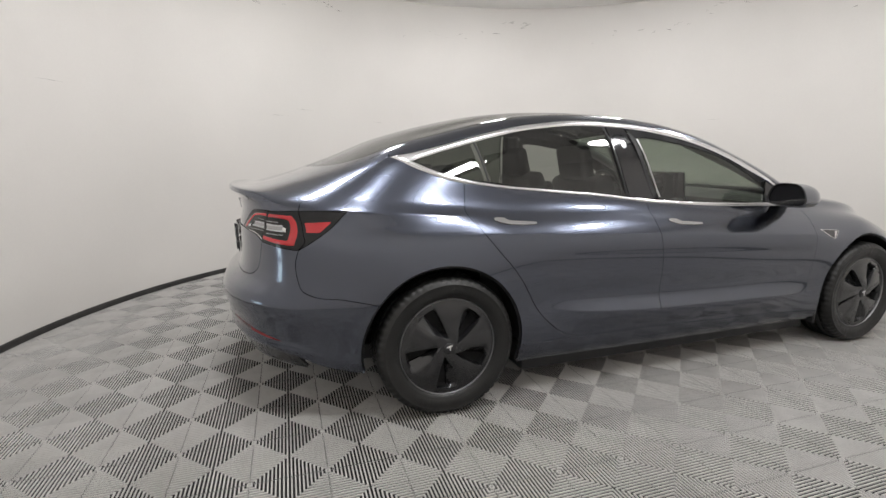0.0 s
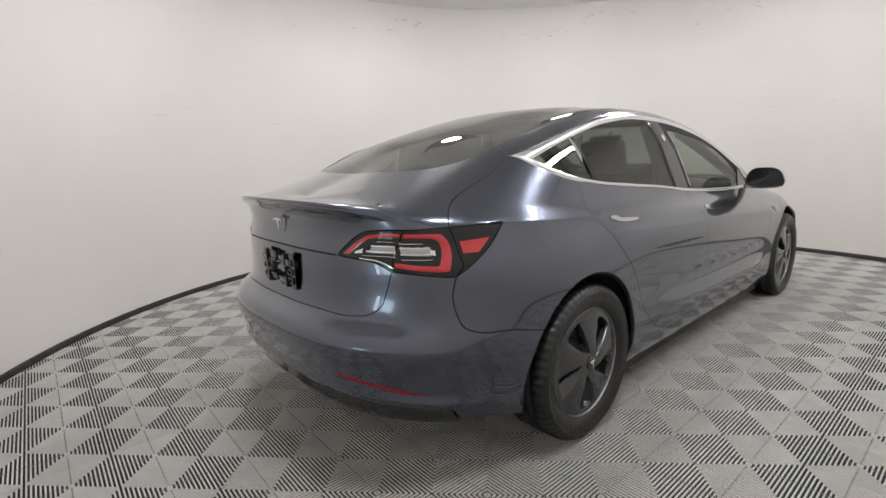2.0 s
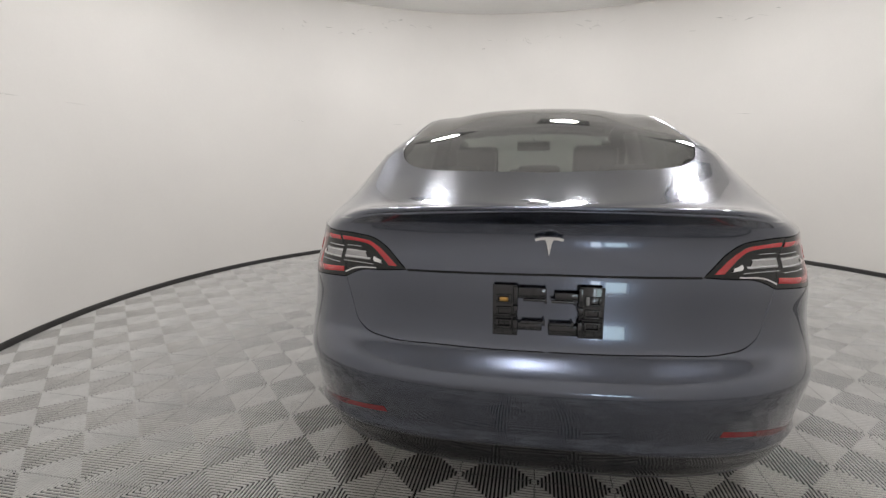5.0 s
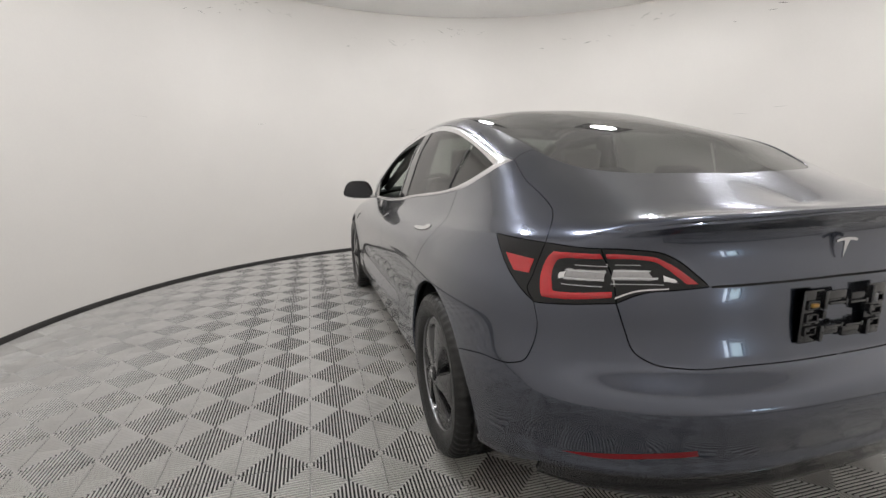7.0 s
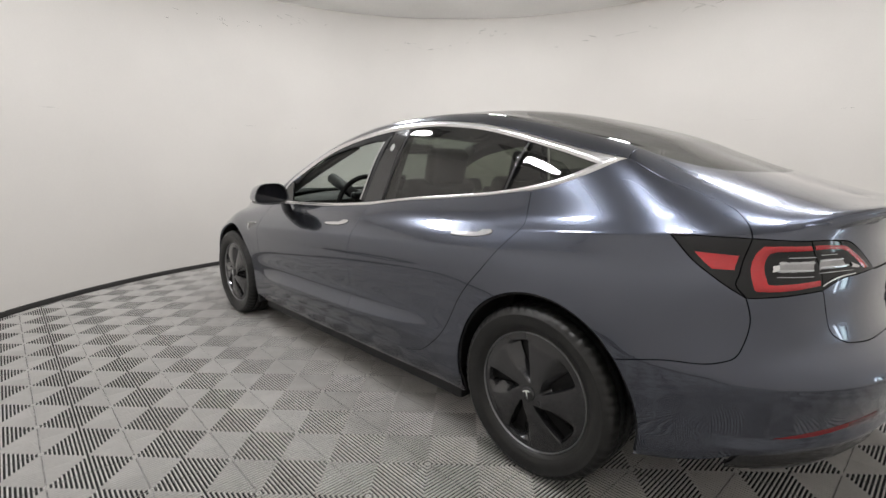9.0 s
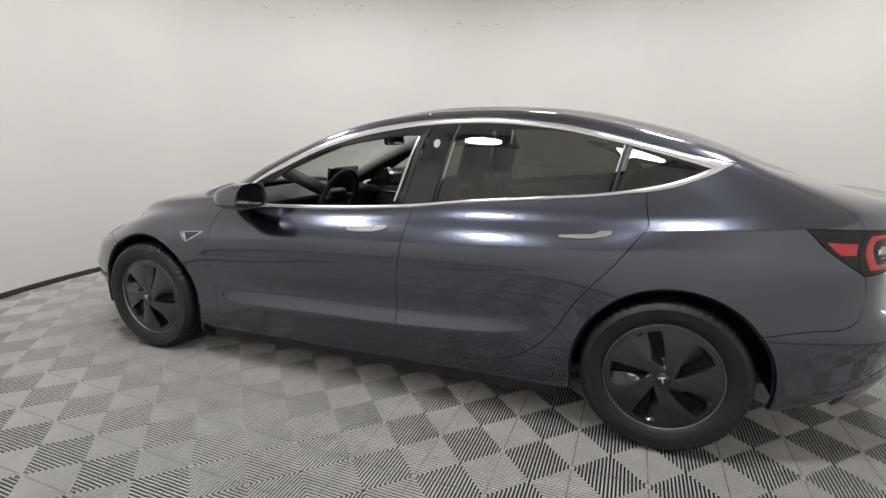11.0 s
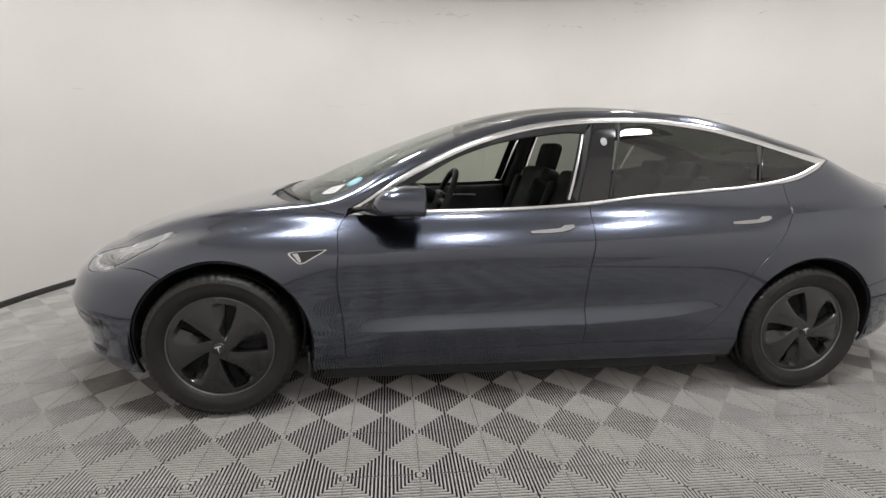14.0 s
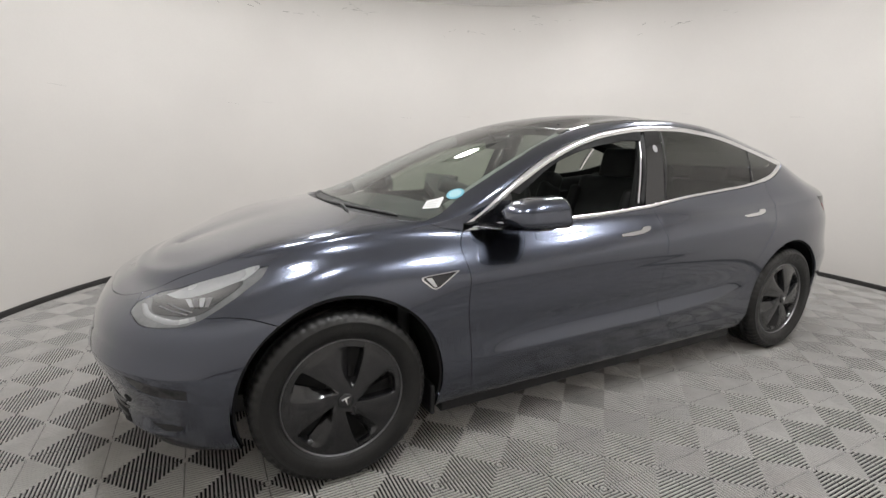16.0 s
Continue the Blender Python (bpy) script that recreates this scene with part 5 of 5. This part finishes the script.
def build_tail():
    # sharp lip along the rear edge of the boot lid
    edge = [(-2.161, .647, .998), (-2.227, .587, 1.013), (-2.28, .519, 1.024), (-2.316, .456, 1.034), (-2.354, .312, 1.044), (-2.371, .173, 1.049), (-2.376, 0, 1.051)]
    t = np.linspace(0, 1, 60)
    k = np.linspace(0, 1, len(edge))
    e = np.stack([np.interp(t, k, np.array(edge)[:, i]) for i in range(3)], 1)
    for _ in range(12):
        e[1:-1] = (e[:-2] + 2 * e[1:-1] + e[2:]) / 4
    uv = on_skin(e, (1, 1, 1))
    grow = np.minimum(1, t * 2.2)
    top = bilinear(SKIN, uv + [0, 1] * (7 + 7 * grow)[:, None]) + bilinear(NORM, uv + [0, 14]) * -.001
    low = bilinear(SKIN, uv - [0, 1] * (3 + 4 * grow)[:, None]) + bilinear(NORM, uv - [0, 6]) * -.001
    tip = bilinear(SKIN, uv) + bilinear(NORM, uv) * (.001 + .006 * grow)[:, None]
    tip[:, 2] += .003 * grow
    V = np.stack([top, tip, tip + (0, 0, -.0025), low], 1).reshape(-1, 3)
    F = [(i * 4 + j, i * 4 + j + 1, i * 4 + j + 5, i * 4 + j + 4) for i in range(59) for j in range(3)]
    V, _, F = both((V, None, F))
    me = mesh_of("boot_lip", V, F, PAINT)
    me.set_sharp_from_angle(angle=radians(30))
    part("boot_lip", me, PAINT, car, "sharp painted lip on the boot lid")
    two("skirt_lip", strip(L["skirt_low"][6:], L["skirt_low"][6:] + [0, 1.3], 60, 2, .003), RIMEDGE, car, "thin pale lower edge")
    # black strip across the boot lid between the lamps: the step's shadow as colour
    two("boot_recess", strip(trail([(-2.337, .403, .879), (-2.36, .3, .882), (-2.377, .1, .884), (-2.38, 0, .885)]), trail([(-2.34, .403, .862), (-2.362, .3, .864), (-2.379, .1, .866), (-2.382, 0, .867)]), 40, 2, .0022), SHADE_BLACK, car, "dark recess line across the boot lid")
    # plate bracket without a plate: four slabs round an opening, with slots, clips and bolts
    tilt = Matrix.Translation((-2.350, 0, .776)) @ Matrix.Rotation(radians(-2), 4, "Y")
    rows = [((.002, .116, 0), (.006, .066, .146)), ((.002, -.116, 0), (.006, .066, .146)),
            ((0, .045, .052), (.010, .082, .030)), ((0, -.052, .044), (.010, .068, .022)),
            ((0, -.045, -.052), (.010, .082, .030)), ((0, .050, -.044), (.010, .072, .022))]
    bm = boxes(*rows, bevel=.003)
    bm.transform(tilt)
    br = part("plate_bracket", bm, PIANO, car, "empty black plastic number plate bracket")
    for y in (-.086, .086):
        for z, h in ((.046, .050), (-.046, .044), (.006, .022)):
            bm = boxes(((-.007, y, z), (.014, .011, h)), bevel=.002)
            bm.transform(tilt)
            part("clip", bm, PIANO, br)
    for y, z, w in ((.036, .034, .060), (-.040, .031, .062), (.040, -.031, .062), (-.036, -.034, .060)):
        bm = boxes(((-.004, y, z), (.012, w, .007)), ((-.004, y - .03, z), (.014, .007, .016)), bevel=.002)
        bm.transform(tilt)
        part("rail", bm, PIANO, br)
    for y in (-.118, .118):
        for z in (.034, -.002, -.038):
            bm = boxes(((-.0045, y - .018, z), (.006, .006, .022)), ((-.0045, y + .018, z), (.006, .006, .022)), ((-.0045, y, z + .010), (.006, .042, .005)), ((-.0045, y, z - .010), (.006, .042, .005)), bevel=.0015)
            bm.transform(tilt)
            part("slot", bm, PIANO, br)
    for y, z, mat, lab in ((.118, .034, GOLD, "bronze bolt"), (-.104, .036, RIMEDGE, "dull metal bolt")):
        bm = boxes(((-.007, y, z), (.010, .024 if mat is GOLD else .010, .011 if mat is GOLD else .024)), bevel=.004)
        bm.transform(tilt)
        part("bolt", bm, mat, br, lab)
    v, f = flat_shape([(x * .078, z * .056) for x, z in EMBLEM], .004)
    part("boot_emblem", mesh_of("boot_emblem", v, f, SILVER, smooth=False), SILVER, car, "small chrome emblem", Matrix.Translation((-2.331, 0, .952)) @ Matrix.Rotation(radians(90), 4, "Z").inverted() @ Matrix.Rotation(radians(8), 4, "X"))
    v, f = flat_shape([(x * .05, z * .045) for x, z in EMBLEM], .003)
    part("hood_emblem", mesh_of("hood_emblem", v, f, CHROME, smooth=False), CHROME, car, "small chrome emblem", Matrix.Translation((2.12, 0, .722)) @ Matrix.Rotation(radians(90), 4, "Z") @ Matrix.Rotation(radians(-68), 4, "X"))


def build_front():
    loop = join_lines(trail([(2.255, 0, .40), (2.235, .3, .395), (2.19, .52, .38), (2.165, .575, .33), (2.13, .58, .265)]), trail([(2.13, .58, .265), (2.17, .4, .25), (2.205, 0, .25)]))
    loop[0, 0] = loop[-1, 0] = U_MAX
    loop = np.concatenate([loop, np.c_[np.full(10, U_MAX), np.linspace(loop[-1][1], loop[0][1], 12)[1:-1]]])
    g = put("lower_grille", both(sheet(loop, 0, .004, .0015)), SHADE_BLACK, car, "black lower grille")
    for z in (.285, .318, .352):
        two("grille_slat", strip(trail([(2.225, .01, z + .006), (2.19, .3, z + .006), (2.13, .54, z + .004)]), trail([(2.225, .01, z - .004), (2.19, .3, z - .004), (2.13, .54, z - .004)]), 40, 2, .006), PIANO, g)
    fog = [(2.126, .668, .482), (2.03, .755, .462), (1.947, .819, .45), (1.949, .817, .416), (2.065, .734, .428), (2.11, .69, .455)]
    loop = join_lines(straight(fog + fog[:1]))
    # slot is body coloured; its shade is put in as gloss black
    f = two("fog_slot", sheet(loop, 0, .004, .0015), PIANO, car, "gloss black slot in the bumper")
    two("slot_lip", strip(trail([(2.115, .685, .452), (2.065, .734, .428), (1.949, .817, .416)]), trail([(2.112, .690, .446), (2.065, .738, .419), (1.949, .82, .404)]), 30, 2, .004), PAINT, f)
    # flat disc on the bumper, coloured like the dark inside of a hole
    hole = [(2.14 - .016 * math.cos(a) * .6, .625 + .018 * math.cos(a), .372 + .016 * math.sin(a)) for a in np.linspace(0, 2 * math.pi, 17)[:-1]]
    two("tow_hole", sheet(on_skin(hole, (1, 1, 1)), 0, .003, .0012, (2, 2)), SHADE_BLACK, car, "small round dark opening")
    low = [(2.06, .690, .300), (2.0, .760, .306), (1.968, .785, .300), (1.975, .775, .283), (2.02, .735, .278)]
    two("lower_slit", sheet(join_lines(straight(low + low[:1])), 0, .004, .0015), SATIN, car, "black slit in the lower bumper")
    # wipers
    for y0, y1, name in ((.62, -.05, 0), (.02, -.60, 1)):
        pts = []
        for t in np.linspace(0, 1, 14):
            y = y0 + (y1 - y0) * t
            u = on_skin([(1.262 - .16 * (abs(y) / .62) ** 2, y if y > 0 else -y, .99)], (1, 1, .2))
            p = bilinear(SKIN, u)[0]
            pts.append((p[0] + .012, y, p[2] - .010))
        v, f = tube(pts, np.interp(np.linspace(0, 1, 14), [0, .1, .9, 1], [.004, .008, .008, .003]), 8)
        w = part("wiper", mesh_of("wiper", v, f, SATIN), SATIN, car, "black wiper at the foot of the windscreen")
        a = pts[7]
        v, f = tube([(a[0] + .004, a[1], a[2] + .004), (a[0] + .02, a[1] + .10, a[2] + .002), (a[0] + .03, a[1] + .20, a[2] - .02)], .007, 8)
        part("wiper_arm", mesh_of("wiper_arm", v, f, SATIN), SATIN, w)
    # inspection labels in the windscreen
    lab = [(.965, .595, 1.02), (.895, .625, 1.04), (.945, .675, 1.0), (1.008, .64, .993)]
    s = put("paper_label", sheet(join_lines(straight(lab + lab[:1])), 0, .001, .0012, (2, 2)), PAPER, car, "white paper label on the windscreen")
    for a in (.3, .55, .78):
        p, q = [np.array(lab[0]) * (1 - a) + np.array(lab[3]) * a, np.array(lab[1]) * (1 - a) + np.array(lab[2]) * a]
        d = (np.array(lab[3]) - lab[0]) * .05
        e = (q - p)
        put("print_bar", strip(trail([p + e * .12, p + e * .8]), trail([p + e * .12 + d, p + e * .8 + d]), 6, 1, .0022), INK, s)
    c, ax, ay = np.array([.85, .645, 1.053]), np.array([.9, .06, -.42]), np.array([.12, -.9, .1])
    ring = [c + .033 * (ax * math.cos(a) + ay * math.sin(a)) * 1.25 for a in np.linspace(0, 2 * math.pi, 24, endpoint=False)]
    b = put("round_sticker", sheet(on_skin(ring, (1, 1, 1)), 0, .001, .0016, (2, 2)), BLUE, car, "round blue sticker on the windscreen")
    ring2 = [c + .024 * (ax * math.cos(a) + ay * math.sin(a)) * 1.25 for a in np.linspace(0, 2 * math.pi, 20, endpoint=False)]
    put("sticker_disc", sheet(on_skin(ring2, (1, 1, 1)), 0, .001, .0026, (2, 2)), PALEBLUE, b)


build_added_opening()
build_under()
build_mirrors()
build_handles()
build_badge()
build_tail()
build_front()


# ---- inside the car ----
def cushion(size, bevel, m):
    return rounded_box(size, bevel, 4, m)


def turned(x, y, z, ry=0., rz=0.):
    return Matrix.Translation((x, y, z)) @ Matrix.Rotation(radians(rz), 4, "Z") @ Matrix.Rotation(radians(ry), 4, "Y")


def build_inside():
    hs = [both(h) for h in HIDDEN]
    at = np.cumsum([0] + [len(h[0]) for h in hs[:-1]])
    put("inner_shell", (np.concatenate([h[0] for h in hs]), None, [tuple(i + o for i in f) for h, o in zip(hs, at) for f in h[2]]), INNER, car, "black inner body shell")
    part("cabin_floor", boxes(((-.2, 0, .25), (2.6, 1.5, .05)), ((1.12, 0, .55), (.06, 1.4, .62)), ((-1.62, 0, .62), (.06, 1.3, .75)), bevel=.01), SATIN, car)
    # dashboard: a deep shelf from the windscreen with a step and a pale strip
    prof = [(1.13, .955), (1.0, .975), (.86, .975), (.74, .955), (.70, .93), (.70, .905), (.76, .895), (.76, .80), (.82, .62), (1.10, .62)]
    ys = np.linspace(-.70, .70, 21)
    V = []
    for y in ys:
        k = 1 - .05 * (abs(y) / .7) ** 3
        V += [(x - .13 * (abs(y) / .7) ** 2 * (1 if x > .9 else .15), y, z * k + .02 * (1 - k)) for x, z in prof]
    k = len(prof)
    F = [(i * k + j, i * k + (j + 1) % k, (i + 1) * k + (j + 1) % k, (i + 1) * k + j) for i in range(len(ys) - 1) for j in range(k)]
    F += [tuple(range(k)), tuple(range(len(V) - k, len(V)))]
    me = mesh_of("dashboard", V, F, DASH)
    me.set_sharp_from_angle(angle=radians(50))
    d = part("dashboard", me, DASH, car, "dark dashboard with a grey strip")
    part("dash_strip", boxes(((.697, 0, .918), (.012, 1.28, .022)), bevel=.004), WOOD, d, "grey trim strip")
    part("touch_screen", rounded_box((.022, .37, .235), .01, 3, turned(.60, 0, .985, -8)), SCREEN, car, "large black screen on the dashboard")
    # steering wheel
    m = turned(.40, .37, .935, -24)
    n = 48
    ring = [m @ Vector((0, .182 * math.cos(a), .178 * math.sin(a))) for a in np.linspace(0, 2 * math.pi, n, endpoint=False)]
    v, f = tube([tuple(p) for p in ring], .0165, 10, True)
    s = part("steering_wheel", mesh_of("steering_wheel", v, f, CLOTH), CLOTH, car, "black three-spoke steering wheel")
    part("wheel_boss", rounded_box((.05, .15, .12), .03, 4, m @ Matrix.Translation((.02, 0, -.01))), SATIN, s)
    for a in (0, 180, 270):
        c, q = math.cos(radians(a)), math.sin(radians(a))
        v, f = tube([tuple(m @ Vector((.012, .06 * c, .05 * q))), tuple(m @ Vector((.002, .178 * c, .174 * q)))], [.022, .012], 8)
        part("spoke", mesh_of("spoke", v, f, SATIN), SATIN, s)
    v, f = tube([tuple(m @ Vector((.05, 0, 0))), tuple(m @ Vector((.40, 0, -.02)))], .04, 12)
    part("steering_column", mesh_of("steering_column", v, f, SATIN), SATIN, s)
    for y in (.37, -.37):
        seat = part("front_seat", cushion((.52, .50, .16), .06, turned(.02, y, .50, -6)), CLOTH, car, "black upholstered front seat")
        part("backrest", cushion((.13, .49, .62), .055, turned(-.315, y, .80, -20)), CLOTH, seat)
        for q in (-.215, .215):
            part("side_bolster", cushion((.17, .07, .50), .034, turned(-.285, y + q, .78, -20)), CLOTH, seat)
        part("headrest", cushion((.085, .27, .20), .04, turned(-.455, y, 1.165, -14)), CLOTH, seat)
        part("seat_base", boxes(((.02, y, .35), (.44, .42, .17)), bevel=.03), SATIN, seat)
    bench = part("rear_bench", cushion((.52, 1.26, .18), .06, turned(-.80, 0, .52, -5)), CLOTH, car, "black upholstered rear bench")
    for y, w in ((.40, .46), (0, .30), (-.40, .46)):
        part("bench_back", cushion((.13, w, .60), .05, turned(-1.14, y, .78, -25)), CLOTH, bench)
        part("headrest", cushion((.085, .25 if y else .2, .13), .035, turned(-1.275, y, 1.09, -20)), CLOTH, bench)
    part("parcel_shelf", boxes(((-1.60, 0, 1.02), (.62, 1.16, .03)), bevel=.01), DASH, car, "dark shelf behind the rear bench")
    # door cards, armrests, pillars
    for side, ds, rs in ((1, doors[0], rear_doors[0]), (-1, doors[1], rear_doors[1])):
        for x0, x1, owner in ((-.22, .82, ds), (-1.20, -.29, rs)):
            V, F = [], []
            xs = np.linspace(x0, x1, 16)
            for x in xs:
                top = np.interp(x, [-1.3, -.27, .82], [1.045, .95, .905])
                V += [(x, q * side, z) for q, z in ((.735, top), (.700, top - .006), (.685, top - .05), (.690, top - .12), (.655, .72), (.66, .68), (.70, .60), (.72, .36), (.80, .34))]
            k = 9
            F = [(i * k + j, i * k + j + 1, (i + 1) * k + j + 1, (i + 1) * k + j) for i in range(len(xs) - 1) for j in range(k - 1)]
            card = part("door_card", mesh_of("door_card", V, F, CLOTH), CLOTH, owner, "black inner door trim")
            part("armrest", rounded_box((.46, .07, .05), .022, 3, Matrix.Translation(((x0 + x1) / 2 - .05, .655 * side, .70))), SATIN, card)
            z = np.interp((x0 + x1) / 2, [-1.3, -.27, .82], [.94, .88, .85])
            part("trim_strip", rounded_box(((x1 - x0) * .62, .012, .018), .005, 2, Matrix.Translation(((x0 + x1) / 2 + .02, .684 * side, z))), CHROME, card, "slim pale trim strip")
        v, f = tube([(.90, .655 * side, .985), (.60, .60 * side, 1.13), (.38, .565 * side, 1.225), (.20, .535 * side, 1.30)], [.03, .032, .034, .036], 8)
        part("screen_pillar", mesh_of("screen_pillar", v, f, LINING), LINING, car, "light grey cloth windscreen pillar trim")
        v, f = tube([(-.27, .69 * side, .93), (-.33, .645 * side, 1.15), (-.375, .585 * side, 1.345)], [.05, .045, .04], 8)
        part("inner_pillar", mesh_of("inner_pillar", v, f, HEADLINE), HEADLINE, car, "dark grey inner pillar trim")
        v, f = tube([(-.31, .64 * side, 1.25), (-.295, .655 * side, 1.0), (-.26, .66 * side, .62)], .012, 6)
        part("seat_belt", mesh_of("seat_belt", v, f, CLOTH), CLOTH, car)
    # headliner rim round the roof glass, and the screen-top mirror
    for a, b, c in ((L["roof_side"], L["roof_side_rear"], 1),):
        line = join_lines(L["glass_side"][-30:], a, b)
        wide = line - [0, 9]
        inn = line + [0, 5]
        V, N, F = strip(wide, inn, 80, 2, -.03)
        two("headliner", (V - [0, 0, .012], None, F), HEADLINE, car, "dark grey roof lining")
    part("roof_bar", rounded_box((.07, 1.04, .022), .01, 3, Matrix.Translation((-.52, 0, 1.395))), HEADLINE, car)
    bm = rounded_box((.03, .25, .07), .014, 3, turned(.20, 0, 1.285, 8))
    i = part("inner_mirror", bm, SATIN, car, "black interior mirror")
    part("mirror_glass", rounded_box((.004, .232, .054), .0015, 2, turned(.1835, 0, 1.283, 8)), SILVER, i)
    v, f = tube([(.22, 0, 1.29), (.27, 0, 1.345)], .012, 8)
    part("mirror_stem", mesh_of("mirror_stem", v, f, SATIN), SATIN, i)


build_inside()


# ---- ribbed floor tiles ----
def tile_mesh():
    """One square tile: ten ribs a side in nested squares, each broken at the middle by a lower spine."""
    half, step = .1419, .01419
    TOP, FOOT = .0020, .0032
    V, F = [], []

    def bar(tops, feet, z1, z0):
        """Flat top and two sloping flanks."""
        i = len(V)
        V.extend([(x, y, z1) for x, y in tops] + [(x, y, z0) for x, y in feet])
        F.append((i, i + 1, i + 2, i + 3))
        for j in (1, 3):
            k = (j + 1) % 4
            F.append((i + j, i + j + 4, i + k + 4, i + k))
    for q in range(4):
        c, s = (1, 0, -1, 0)[q], (0, 1, 0, -1)[q]

        def at(a, b):                       # a outwards, b across
            return (a * c - b * s, a * s + b * c)
        for k in range(10):
            mid, g = (k + .5) * step, (.0022 if k else .0)
            for lo in (1, -1):
                rows = []
                for w in (TOP, FOOT):
                    d0, d1 = mid - w, mid + w
                    pts = [at(d0, g * lo), at(d1, g * lo), at(d1, d1 * lo), at(d0, d0 * lo)]
                    rows.append(pts if lo > 0 else pts[::-1])
                bar(*rows, 0, -.0054)
        rows = [[at(.006, w), at(.006, -w), at(half - .002, -w), at(half - .002, w)][::-1] for w in (.0007, .0013)]
        i = len(V)
        V.extend([(x, y, -.0021) for x, y in rows[0]] + [(x, y, -.0054) for x, y in rows[1]])
        F.append((i, i + 1, i + 2, i + 3))
        F.extend((i + j, i + j + 4, i + (j + 1) % 4 + 4, i + (j + 1) % 4) for j in (0, 2))
    return V, F


def build_tiles():
    V, F = tile_mesh()
    me = mesh_of("tile", V, F, TILE, smooth=False)
    turn, pitch = radians(-1.2), .2838
    c, s = math.cos(turn), math.sin(turn)
    at = []
    for i in range(-18, 19):
        for j in range(-18, 19):
            x, y = -.0105 + pitch * (i * c - j * s), -.0332 + pitch * (i * s + j * c)
            r = math.hypot(x - ROOM.x, y - ROOM.y)
            if r < RADIUS + .16:
                # the strip that the car's left, rear and right sides face comes first
                at.append((abs(r - 2.55) + (.9 if x > 1.6 and y < 0 else 0) + (.5 if x > 2.6 else 0), x, y))
    at.sort()
    for _, x, y in at[:300]:
        ob = new("tile", me)
        ob.parent = floor
        ob.matrix_local = Matrix.Translation((x, y, 0)) @ Matrix.Rotation(turn, 4, "Z")
    base, faces = np.array(V), np.array(F)
    R2 = np.array([[c, -s, 0], [s, c, 0], [0, 0, 1]])
    far = [base @ R2.T + np.array((x, y, 0)) for _, x, y in at[300:]]
    n = len(V)
    rest = mesh_of("far_tiles", np.concatenate(far), np.concatenate([faces + n * i for i in range(len(far))]), TILE, smooth=False)
    ob = part("far_tiles", rest, TILE, floor)
    tagged(ob, "more of the same grey ribbed tiles", kind="stuff")


build_tiles()
